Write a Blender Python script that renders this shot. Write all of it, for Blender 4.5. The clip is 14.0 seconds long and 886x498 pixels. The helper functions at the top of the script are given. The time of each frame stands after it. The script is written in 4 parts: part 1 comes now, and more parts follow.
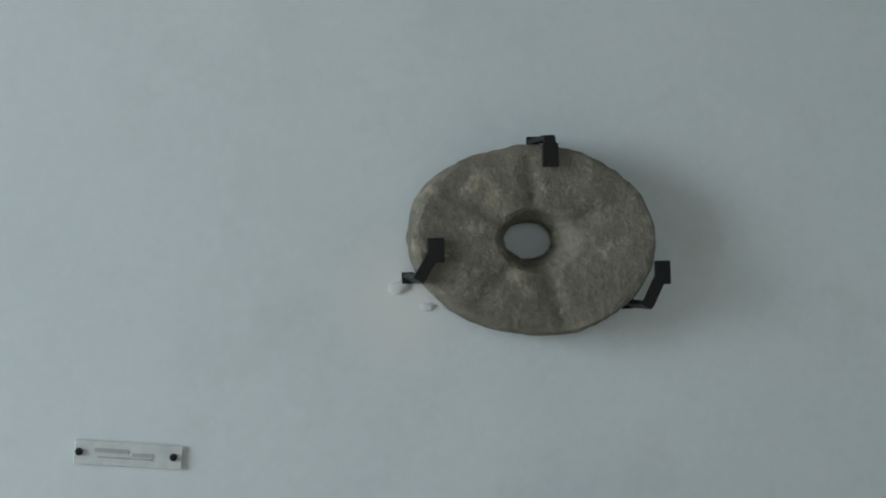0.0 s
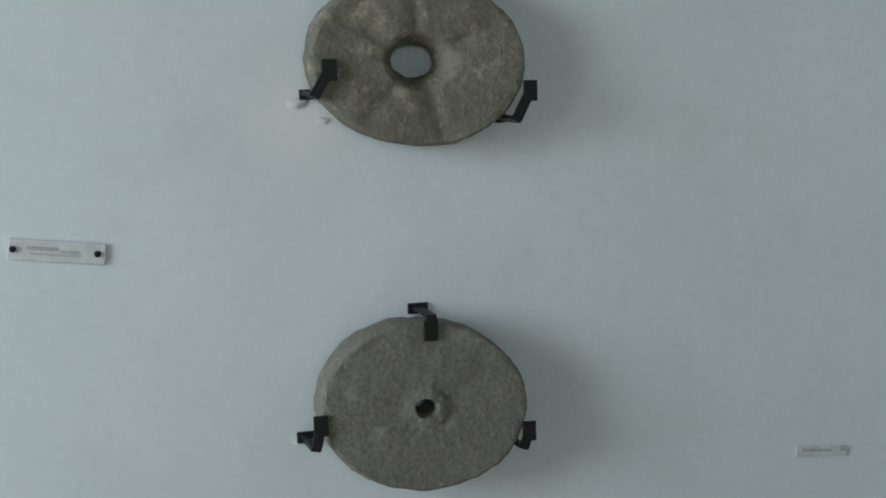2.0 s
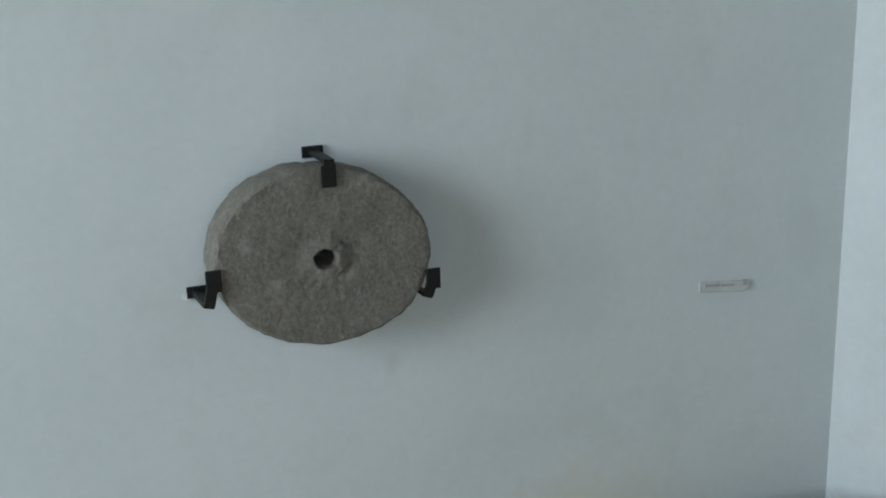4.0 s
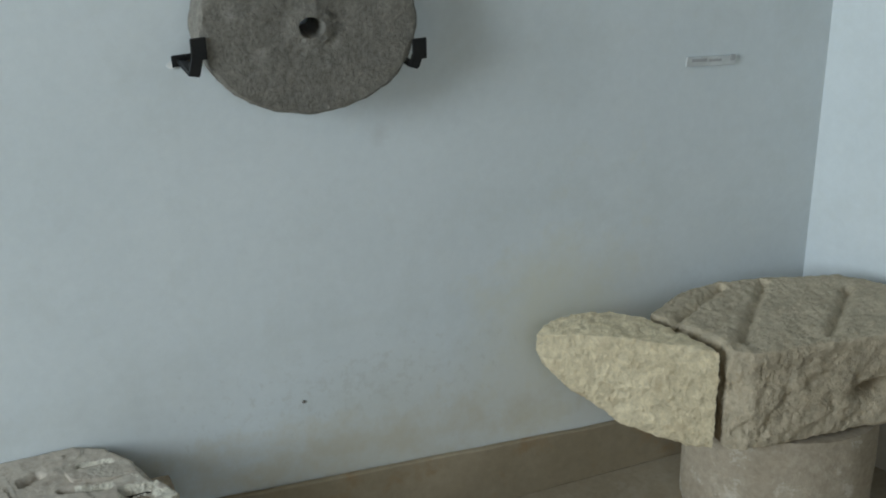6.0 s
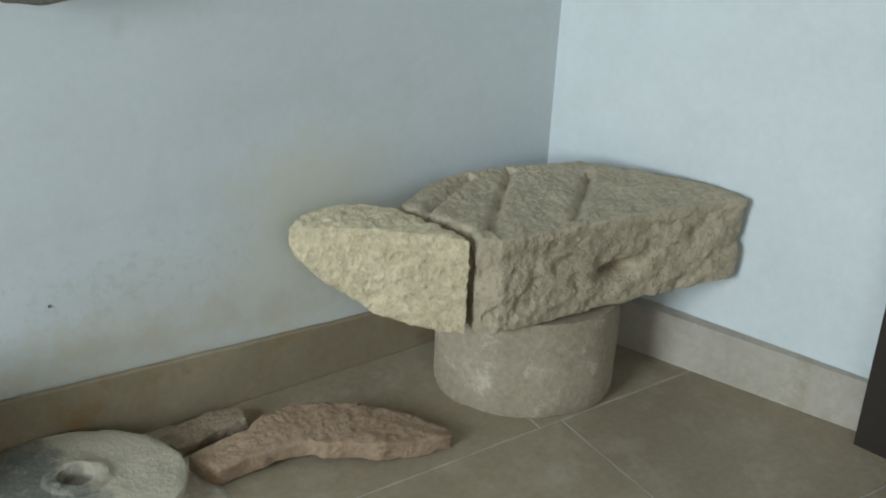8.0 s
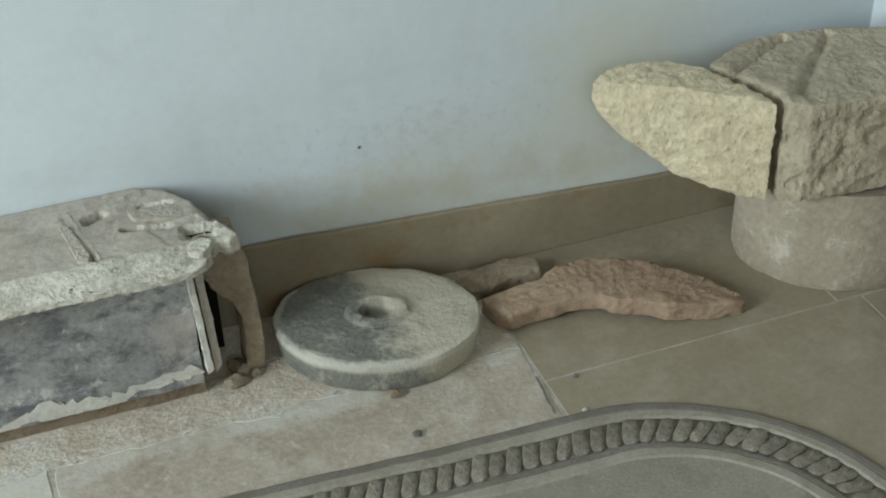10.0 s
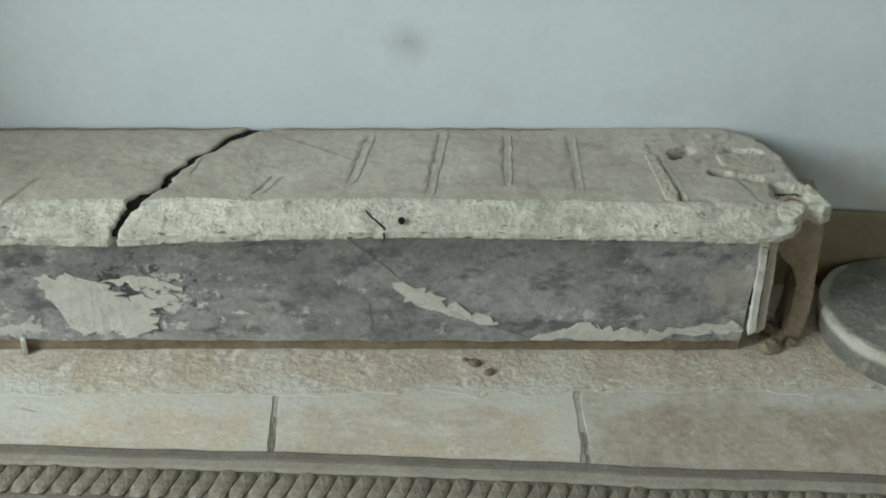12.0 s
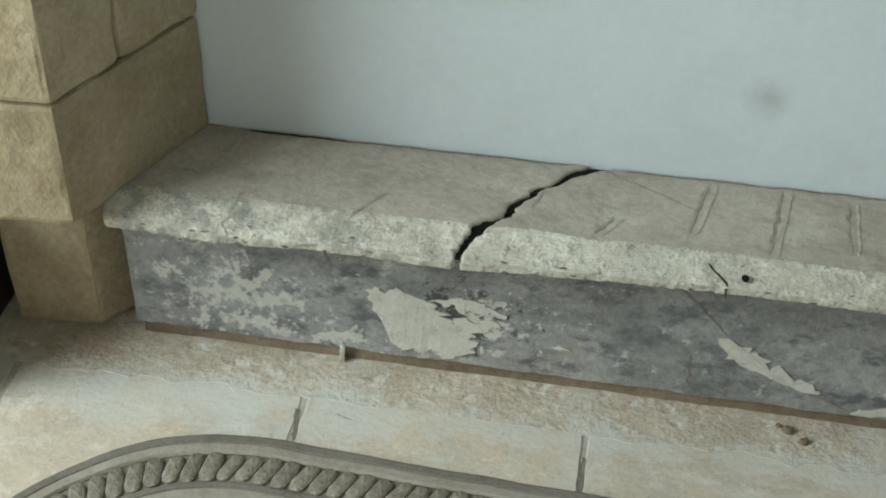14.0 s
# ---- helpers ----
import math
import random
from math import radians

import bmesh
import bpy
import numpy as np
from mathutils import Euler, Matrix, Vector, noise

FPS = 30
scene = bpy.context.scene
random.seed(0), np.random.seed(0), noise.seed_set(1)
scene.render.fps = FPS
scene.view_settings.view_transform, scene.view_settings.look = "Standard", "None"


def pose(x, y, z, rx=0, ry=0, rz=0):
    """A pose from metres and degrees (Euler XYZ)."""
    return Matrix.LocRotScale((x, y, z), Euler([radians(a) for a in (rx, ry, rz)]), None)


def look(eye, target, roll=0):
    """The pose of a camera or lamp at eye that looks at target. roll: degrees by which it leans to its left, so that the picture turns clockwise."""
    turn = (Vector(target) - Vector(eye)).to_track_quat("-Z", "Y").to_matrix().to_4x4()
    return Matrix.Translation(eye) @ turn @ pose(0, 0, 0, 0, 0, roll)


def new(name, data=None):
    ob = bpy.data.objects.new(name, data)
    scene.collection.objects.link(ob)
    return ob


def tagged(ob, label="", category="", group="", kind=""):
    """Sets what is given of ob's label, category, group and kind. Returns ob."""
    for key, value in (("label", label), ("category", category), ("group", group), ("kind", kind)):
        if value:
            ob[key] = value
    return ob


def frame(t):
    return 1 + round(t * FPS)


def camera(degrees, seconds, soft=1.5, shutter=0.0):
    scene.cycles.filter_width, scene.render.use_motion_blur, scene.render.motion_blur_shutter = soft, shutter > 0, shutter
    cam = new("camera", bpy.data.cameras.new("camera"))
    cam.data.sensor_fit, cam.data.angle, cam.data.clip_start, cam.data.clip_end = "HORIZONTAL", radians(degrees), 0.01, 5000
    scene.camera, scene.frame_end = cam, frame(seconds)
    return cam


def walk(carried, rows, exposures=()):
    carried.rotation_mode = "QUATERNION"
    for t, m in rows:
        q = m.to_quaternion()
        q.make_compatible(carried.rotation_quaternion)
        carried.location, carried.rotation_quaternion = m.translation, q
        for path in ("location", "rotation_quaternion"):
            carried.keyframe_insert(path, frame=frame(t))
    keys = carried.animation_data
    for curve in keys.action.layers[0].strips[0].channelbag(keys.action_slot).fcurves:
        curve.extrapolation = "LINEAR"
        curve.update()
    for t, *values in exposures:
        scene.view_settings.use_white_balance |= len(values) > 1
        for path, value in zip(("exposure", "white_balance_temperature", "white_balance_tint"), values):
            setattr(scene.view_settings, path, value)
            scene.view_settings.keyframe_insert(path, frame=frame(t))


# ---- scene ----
cam = camera(36.69, 14.0, soft=1.9)
PATH = [
    (0, pose(-0.113, -2.060, 1.719, 90.19, 1.55, -12.56)),
    (0.5, pose(-0.161, -2.298, 1.724, 89.28, 1.45, -14.26)),
    (1, pose(-0.164, -2.316, 1.726, 88.24, 0.87, -15.69)),
    (1.5, pose(-0.166, -2.327, 1.724, 85.83, 1.19, -16.42)),
    (2, pose(-0.166, -2.332, 1.724, 82.26, 1.30, -16.93)),
    (2.2, pose(-0.167, -2.333, 1.725, 81.19, 1.59, -17.23)),
    (4.3, pose(-0.181, -2.148, 1.750, 73.76, 1.33, -24.56)),
    (4.5, pose(-0.173, -2.166, 1.731, 73.82, 1.54, -25.32)),
    (5, pose(-0.182, -2.174, 1.715, 72.37, 2.24, -24.22)),
    (5.5, pose(-0.188, -2.183, 1.713, 68.26, 1.53, -23.64)),
    (6, pose(-0.187, -2.185, 1.713, 65.32, 0.73, -23.42)),
    (6.5, pose(-0.185, -2.186, 1.712, 64.39, -0.96, -28.37)),
    (7, pose(-0.178, -2.182, 1.706, 63.10, -1.88, -32.99)),
    (7.2, pose(-0.178, -2.184, 1.705, 62.74, -2.18, -33.88)),
    (9.3, pose(-0.185, -2.189, 1.695, 56.65, 0.36, -26.78)),
    (9.5, pose(-0.181, -2.199, 1.700, 55.82, 0.99, -24.18)),
    (10, pose(-0.172, -2.205, 1.708, 54.80, 1.43, -20.60)),
    (10.5, pose(-0.184, -2.188, 1.725, 54.06, 2.00, -14.57)),
    (11, pose(-0.291, -2.103, 1.734, 52.41, 1.29, -9.15)),
    (11.5, pose(-0.452, -2.004, 1.742, 50.80, -0.24, -5.25)),
    (12, pose(-0.582, -1.966, 1.736, 49.95, -1.12, -1.55)),
    (12.5, pose(-0.665, -1.939, 1.732, 49.21, -1.39, 1.14)),
    (13, pose(-0.757, -1.946, 1.736, 49.52, -1.34, 5.14)),
    (13.5, pose(-0.811, -1.955, 1.738, 49.85, -0.86, 9.15)),
    (14, pose(-0.830, -1.963, 1.741, 51.00, -1.28, 9.09)),
]
EXPOSURES = [(0.0, -0.36, 6090, 11.4), (2.0, -0.22, 6090, 11.4), (5.0, -0.14, 6060, 11.2), (7.0, -0.03, 6120, 10.2), (9.5, 0.32, 6150, 8.6), (11.0, 0.15, 6190, 7.4), (14.0, -0.04, 6330, 5.8)]
walk(cam, PATH, EXPOSURES)

from mathutils.bvhtree import BVHTree

# ---- light ----
world = bpy.data.worlds.new("world")
scene.world = world
world.use_nodes = True
sky = world.node_tree.nodes.new("ShaderNodeTexSky")
sky.sky_type, sky.sun_disc = "NISHITA", False
sky.sun_elevation, sky.sun_rotation = radians(40), radians(250)
world.node_tree.links.new(sky.outputs[0], world.node_tree.nodes["Background"].inputs[0])
world.node_tree.nodes["Background"].inputs[1].default_value = 0.1


def area_lamp(name, eye, target, wide, high, watts, colour):
    lamp = bpy.data.lights.new(name, "AREA")
    lamp.shape, lamp.size, lamp.size_y, lamp.energy, lamp.color = "RECTANGLE", wide, high, watts, colour
    ob = new(name, lamp)
    ob.matrix_world = look(eye, target)
    return ob


# Added fill from behind the camera that softens the shadows on the wall.
area_lamp("rear_fill_light", (-0.3, -4.55, 2.3), (0.4, -0.3, 0.6), 1.6, 1.5, 17.0, (0.89, 0.99, 1.0))
area_lamp("doorway_daylight", (-4.24, -1.9, 2.3), (0.3, -0.4, 0.3), 1.9, 2.1, 184.0, (0.89, 0.99, 1.0))


# ---- materials ----
def nodes_of(m):
    m.use_nodes = True
    return m.node_tree.nodes, m.node_tree.links, m.node_tree.nodes["Principled BSDF"]


def noise_node(n, l, coord, scale, detail=5.0, rough=0.6, squash=None):
    t = n.new("ShaderNodeTexNoise")
    t.inputs["Scale"].default_value, t.inputs["Detail"].default_value = scale, detail
    t.inputs["Roughness"].default_value = rough
    if squash:
        mp = n.new("ShaderNodeMapping")
        mp.inputs["Scale"].default_value = squash
        l.new(coord, mp.inputs[0])
        coord = mp.outputs[0]
    l.new(coord, t.inputs["Vector"])
    return t.outputs["Fac"]


def ramp_node(n, l, fac, stops):
    r = n.new("ShaderNodeValToRGB")
    e = r.color_ramp.elements
    while len(e) < len(stops):
        e.new(0.5)
    for el, (at, c) in zip(e, stops):
        el.position, el.color = at, (c[0], c[1], c[2], 1.0) if not isinstance(c, float) else (c, c, c, 1.0)
    l.new(fac, r.inputs[0])
    return r.outputs[0]


def mix_node(n, l, fac, a, b, mode="MIX"):
    m = n.new("ShaderNodeMix")
    m.data_type, m.blend_type = "RGBA", mode
    if isinstance(fac, float):
        m.inputs[0].default_value = fac
    else:
        l.new(fac, m.inputs[0])
    for i, v in ((6, a), (7, b)):
        if isinstance(v, tuple):
            m.inputs[i].default_value = (*v, 1.0)
        else:
            l.new(v, m.inputs[i])
    return m.outputs[2]


def weathered(name, low, high, stain, broad=3.0, fine=60.0, speck=0.25, bump=0.4, depth=0.004, rough=0.9, stain_at=(0.52, 0.68), streak=None, vary=0.0):
    """Mineral surface: broad mottling, fine grain, stains of their own shape and relief."""
    m = bpy.data.materials.new(name)
    n, l, b = nodes_of(m)
    co = n.new("ShaderNodeTexCoord").outputs["Object"]
    a = noise_node(n, l, co, broad, 6.0, 0.65, streak)
    g = noise_node(n, l, co, fine, 4.0, 0.7)
    s = noise_node(n, l, co, broad * 2.3 + 1.7, 8.0, 0.7, streak)
    col = ramp_node(n, l, a, [(0.3, low), (0.7, high)])
    grain = ramp_node(n, l, g, [(0.3, 1.0 - speck), (0.7, 1.0)])
    col = mix_node(n, l, 1.0, col, grain, "MULTIPLY")
    mask = ramp_node(n, l, s, [(stain_at[0], 0.0), (stain_at[1], 1.0)])
    col = mix_node(n, l, mask, col, stain)
    if vary:
        info = n.new("ShaderNodeObjectInfo")
        tone = ramp_node(n, l, info.outputs["Random"], [(0.0, 1.0 - vary), (1.0, 1.0)])
        col = mix_node(n, l, 1.0, col, tone, "MULTIPLY")
    l.new(col, b.inputs["Base Color"])
    b.inputs["Roughness"].default_value = rough
    b.inputs["Specular IOR Level"].default_value = 0.25
    add = n.new("ShaderNodeMath")
    add.operation = "ADD"
    l.new(g, add.inputs[0])
    l.new(s, add.inputs[1])
    bp = n.new("ShaderNodeBump")
    bp.inputs["Strength"].default_value, bp.inputs["Distance"].default_value = bump, depth
    l.new(add.outputs[0], bp.inputs["Height"])
    l.new(bp.outputs[0], b.inputs["Normal"])
    return m


def plain(name, colour, rough=0.6, metal=0.0, spec=0.5):
    m = bpy.data.materials.new(name)
    n, l, b = nodes_of(m)
    co = n.new("ShaderNodeTexCoord").outputs["Object"]
    g = noise_node(n, l, co, 40.0, 4.0)
    col = ramp_node(n, l, g, [(0.3, tuple(c * 0.8 for c in colour)), (0.7, colour)])
    l.new(col, b.inputs["Base Color"])
    b.inputs["Roughness"].default_value, b.inputs["Metallic"].default_value = rough, metal
    b.inputs["Specular IOR Level"].default_value = spec
    return m


PLASTER = weathered("white_plaster", (0.655, 0.715, 0.74), (0.735, 0.79, 0.815), (0.60, 0.645, 0.645), 1.6, 45.0, 0.05, 0.14, 0.003, 0.85, (0.52, 0.85))


def stain_or_shade(m, centre, radius, colour, strength):
    """A ragged patch of another tone, for stains and painted shade, on a plastered wall."""
    n, l, b = nodes_of(m)
    old = b.inputs["Base Color"].links[0].from_socket
    co = n.new("ShaderNodeTexCoord").outputs["Object"]
    d = n.new("ShaderNodeVectorMath")
    d.operation = "DISTANCE"
    d.inputs[1].default_value = centre
    l.new(co, d.inputs[0])
    ragged = noise_node(n, l, co, 30.0, 4.0)
    s = n.new("ShaderNodeMath")
    s.operation, s.inputs[1].default_value = "MULTIPLY_ADD", 0.05
    l.new(ragged, s.inputs[0])
    l.new(d.outputs["Value"], s.inputs[2])
    fac = ramp_node(n, l, s.outputs[0], [(radius * 0.7, strength), (radius * 1.6 + 0.02, 0.0)])
    l.new(mix_node(n, l, fac, old, colour), b.inputs["Base Color"])


stain_or_shade(PLASTER, (-0.565, 0.0, 0.54), 0.035, (0.44, 0.46, 0.46), 0.7)
stain_or_shade(PLASTER, (-1.05, 0.0, 0.72), 0.05, (0.55, 0.58, 0.58), 0.5)
stain_or_shade(PLASTER, (0.28, 0.0, 1.65), 0.08, (0.78, 0.79, 0.79), 0.9)
stain_or_shade(PLASTER, (0.62, 0.0, 0.10), 0.22, (0.55, 0.54, 0.45), 0.45)
stain_or_shade(PLASTER, (1.05, 0.0, 0.30), 0.20, (0.62, 0.60, 0.49), 0.5)
# Dirt and soft shade beside the bench's open end, both in the plaster colour.
stain_or_shade(PLASTER, (0.10, 0.0, 0.30), 0.16, (0.56, 0.57, 0.53), 0.2)
stain_or_shade(PLASTER, (0.62, 0.0, 0.88), 0.02, (0.50, 0.52, 0.52), 0.5)
# Dark tone for the unseen ceiling, chosen to cut bounced light.
CEIL = weathered("unseen_dark_ceiling", (0.20, 0.16, 0.12), (0.28, 0.23, 0.17), (0.16, 0.13, 0.10), 1.0, 40.0, 0.04, 0.1, 0.002)
SKIRT = weathered("skirting_stone", (0.26, 0.215, 0.14), (0.40, 0.34, 0.24), (0.30, 0.20, 0.10), 2.2, 50.0, 0.15, 0.2, 0.002, 0.7)
PALESKIRT = weathered("pale_skirting_stone", (0.42, 0.385, 0.325), (0.56, 0.52, 0.45), (0.38, 0.33, 0.26), 3.0, 50.0, 0.15, 0.25, 0.002, 0.7)
FLAG = weathered("floor_limestone", (0.56, 0.48, 0.375), (0.72, 0.625, 0.49), (0.70, 0.665, 0.585), 4.2, 90.0, 0.26, 0.45, 0.004, 0.85, (0.50, 0.70), (0.8, 1.5, 1.0), 0.08)
MIDFLAG = weathered("worn_floor_limestone", (0.43, 0.365, 0.28), (0.58, 0.50, 0.395), (0.58, 0.54, 0.46), 4.2, 75.0, 0.28, 0.5, 0.004, 0.85, (0.48, 0.70))
ROUGHCAST = weathered("pinkish_mortar", (0.50, 0.43, 0.335), (0.70, 0.61, 0.48), (0.76, 0.73, 0.66), 9.0, 60.0, 0.22, 0.8, 0.006, 0.9, (0.52, 0.66))
TAN = weathered("tan_floor_slab", (0.31, 0.26, 0.18), (0.41, 0.35, 0.25), (0.44, 0.39, 0.30), 2.2, 60.0, 0.16, 0.3, 0.003, 0.7, (0.5, 0.8), None, 0.08)
MORTAR = weathered("floor_mortar", (0.46, 0.425, 0.36), (0.62, 0.58, 0.505), (0.36, 0.32, 0.26), 9.0, 90.0, 0.30, 0.7, 0.004, 0.9, (0.56, 0.68))
GRANITE = weathered("grey_millstone", (0.20, 0.19, 0.165), (0.29, 0.275, 0.24), (0.34, 0.33, 0.30), 5.0, 120.0, 0.45, 0.8, 0.004, 0.9, (0.58, 0.75))
BASALT = weathered("brown_millstone", (0.18, 0.17, 0.135), (0.29, 0.275, 0.225), (0.37, 0.33, 0.25), 7.0, 100.0, 0.35, 0.8, 0.005, 0.9, (0.54, 0.72))
LICHEN = weathered("lichened_millstone", (0.18, 0.182, 0.158), (0.30, 0.29, 0.245), (0.38, 0.36, 0.295), 9.0, 90.0, 0.3, 0.7, 0.004, 0.9, (0.54, 0.7))


def half_grown(m, colour, scale, way):
    """Pale lichen grown over the top's one side with a ragged border."""
    n, l, b = nodes_of(m)
    old = b.inputs["Base Color"].links[0].from_socket
    co = n.new("ShaderNodeTexCoord").outputs["Object"]
    d = n.new("ShaderNodeVectorMath")
    d.operation, d.inputs[1].default_value = "DOT_PRODUCT", way
    l.new(co, d.inputs[0])
    edge = noise_node(n, l, co, scale, 7.0, 0.7)
    s = n.new("ShaderNodeMath")
    s.operation, s.inputs[1].default_value = "MULTIPLY_ADD", 0.28
    l.new(edge, s.inputs[0])
    l.new(d.outputs["Value"], s.inputs[2])
    fac = ramp_node(n, l, s.outputs[0], [(0.15, 0.0), (0.225, 0.8)])
    l.new(mix_node(n, l, fac, old, colour), b.inputs["Base Color"])


half_grown(LICHEN, (0.58, 0.525, 0.405), 11.0, (0.80, 0.45, 0.55))


def pale_rim(m, rx, ry, colour):
    """A chipped pale rim of uneven width round a disc."""
    n, l, b = nodes_of(m)
    old = b.inputs["Base Color"].links[0].from_socket
    co = n.new("ShaderNodeTexCoord").outputs["Object"]
    sc = n.new("ShaderNodeVectorMath")
    sc.operation, sc.inputs[1].default_value = "MULTIPLY", (1 / rx, 1 / ry, 0.0)
    l.new(co, sc.inputs[0])
    ln = n.new("ShaderNodeVectorMath")
    ln.operation = "LENGTH"
    l.new(sc.outputs[0], ln.inputs[0])
    s = n.new("ShaderNodeMath")
    s.operation, s.inputs[1].default_value = "MULTIPLY_ADD", 0.30
    l.new(noise_node(n, l, co, 14.0, 5.0), s.inputs[0])
    l.new(ln.outputs["Value"], s.inputs[2])
    half = n.new("ShaderNodeMath")
    half.operation, half.inputs[1].default_value = "MULTIPLY", 0.5
    l.new(s.outputs[0], half.inputs[0])
    fac = ramp_node(n, l, half.outputs[0], [(0.535, 0.0), (0.562, 0.65)])
    xyz = n.new("ShaderNodeSeparateXYZ")
    l.new(co, xyz.inputs[0])
    top = ramp_node(n, l, xyz.outputs[2], [(0.050, 0.0), (0.062, 1.0)])
    both = n.new("ShaderNodeMath")
    both.operation = "MULTIPLY"
    l.new(fac, both.inputs[0])
    l.new(top, both.inputs[1])
    l.new(mix_node(n, l, both.outputs[0], old, colour), b.inputs["Base Color"])


pale_rim(LICHEN, 0.207, 0.161, (0.66, 0.63, 0.53))
CREAM = weathered("weathered_limestone", (0.50, 0.43, 0.315), (0.69, 0.60, 0.44), (0.42, 0.36, 0.26), 8.0, 60.0, 0.35, 0.9, 0.008, 0.92, (0.54, 0.70))
# CREAM's limestone made paler: the left light on the lip is in the colour.
LITCREAM = weathered("lit_side_limestone", (0.70, 0.60, 0.40), (0.90, 0.79, 0.55), (0.56, 0.465, 0.305), 9.0, 55.0, 0.35, 0.9, 0.008, 0.92, (0.54, 0.70))
DRUM = weathered("column_limestone", (0.39, 0.33, 0.245), (0.52, 0.45, 0.345), (0.56, 0.50, 0.40), 6.0, 70.0, 0.25, 0.6, 0.005, 0.9, (0.55, 0.8))
BROWN = weathered("brown_stone", (0.32, 0.255, 0.175), (0.44, 0.36, 0.26), (0.24, 0.19, 0.13), 9.0, 70.0, 0.3, 0.9, 0.006)
TERRA = weathered("reddish_stone", (0.37, 0.262, 0.175), (0.48, 0.355, 0.25), (0.32, 0.20, 0.13), 7.0, 70.0, 0.25, 0.8, 0.005)
BENCHTOP = weathered("bench_stone", (0.40, 0.355, 0.295), (0.57, 0.515, 0.435), (0.31, 0.27, 0.22), 6.0, 80.0, 0.25, 0.5, 0.004, 0.85, (0.55, 0.72), (0.5, 1.0, 1.0))
CHIPPED = weathered("chipped_bench_edge", (0.58, 0.545, 0.45), (0.84, 0.80, 0.68), (0.34, 0.325, 0.27), 7.0, 80.0, 0.35, 0.9, 0.006, 0.9, (0.54, 0.66))
SCORE = weathered("scored_line", (0.34, 0.305, 0.25), (0.48, 0.435, 0.365), (0.26, 0.23, 0.18), 12.0, 80.0, 0.3, 0.5, 0.003)
STREAK = weathered("worn_streak", (0.50, 0.455, 0.385), (0.62, 0.57, 0.485), (0.40, 0.36, 0.30), 12.0, 80.0, 0.3, 0.5, 0.003)
GRIT = plain("joint_grit", (0.23, 0.205, 0.17), 1.0, 0.0, 0.1)
# Near-black that paints the shade inside cracks, gaps and hollows.
VOID = plain("painted_gap_shade", (0.018, 0.016, 0.014), 1.0, 0.0, 0.1)
GREYCOAT = weathered("grey_cement_coat", (0.22, 0.22, 0.215), (0.49, 0.485, 0.46), (0.14, 0.142, 0.145), 6.0, 80.0, 0.35, 0.5, 0.004, 0.85, (0.50, 0.62), (0.8, 1.0, 1.3))


def flecks(m, colour, scale, lo, hi, strength):
    """Small scattered flecks of another tone."""
    n, l, b = nodes_of(m)
    old = b.inputs["Base Color"].links[0].from_socket
    co = n.new("ShaderNodeTexCoord").outputs["Object"]
    fac = ramp_node(n, l, noise_node(n, l, co, scale, 6.0, 0.75), [(lo, 0.0), (hi, strength)])
    l.new(mix_node(n, l, fac, old, colour), b.inputs["Base Color"])


def worn_or_shaded(m, centre, shape, colour, scale, lo, hi, strength):
    """Ragged wear and painted shade scattered about one place; shape holds the half extents over which it thins out."""
    n, l, b = nodes_of(m)
    old = b.inputs["Base Color"].links[0].from_socket
    co = n.new("ShaderNodeTexCoord").outputs["Object"]
    off = n.new("ShaderNodeVectorMath")
    off.operation, off.inputs[1].default_value = "SUBTRACT", centre
    l.new(co, off.inputs[0])
    sc = n.new("ShaderNodeVectorMath")
    sc.operation, sc.inputs[1].default_value = "DIVIDE", shape
    l.new(off.outputs[0], sc.inputs[0])
    ln = n.new("ShaderNodeVectorMath")
    ln.operation = "LENGTH"
    l.new(sc.outputs[0], ln.inputs[0])
    s = n.new("ShaderNodeMath")
    s.operation, s.inputs[1].default_value = "MULTIPLY_ADD", -0.16
    l.new(ln.outputs["Value"], s.inputs[0])
    l.new(noise_node(n, l, co, scale, 9.0, 0.72), s.inputs[2])
    fac = ramp_node(n, l, s.outputs[0], [(lo, 0.0), (hi, strength)])
    l.new(mix_node(n, l, fac, old, colour), b.inputs["Base Color"])


flecks(GREYCOAT, (0.60, 0.59, 0.54), 15.0, 0.585, 0.65, 0.7)
flecks(GREYCOAT, (0.06, 0.06, 0.062), 24.0, 0.62, 0.70, 0.7)
flecks(GREYCOAT, (0.30, 0.25, 0.19), 5.0, 0.58, 0.72, 0.5)
worn_or_shaded(PLASTER, (0.55, 0.0, 0.22), (0.55, 1.0, 0.07), (0.56, 0.52, 0.40), 9.0, 0.30, 0.52, 0.55)
worn_or_shaded(PLASTER, (1.00, 0.0, 0.42), (0.14, 1.0, 0.22), (0.66, 0.65, 0.52), 7.0, 0.28, 0.52, 0.45)
worn_or_shaded(PLASTER, (0.55, 0.0, 0.36), (0.60, 1.0, 0.16), (0.50, 0.51, 0.48), 40.0, 0.47, 0.56, 0.3)
# Contact shade and dirt along the bench's back, painted into the plaster.
worn_or_shaded(PLASTER, (-0.30, 0.0, 0.42), (1.00, 1.0, 0.05), (0.55, 0.59, 0.59), 10.0, 0.34, 0.56, 0.3)
worn_or_shaded(GREYCOAT, (-1.46, -0.20, 0.14), (0.24, 1.0, 0.14), (0.56, 0.545, 0.49), 26.0, 0.45, 0.485, 0.8)
worn_or_shaded(GREYCOAT, (-1.30, -0.20, 0.06), (0.40, 1.0, 0.045), (0.58, 0.56, 0.50), 24.0, 0.45, 0.485, 0.8)
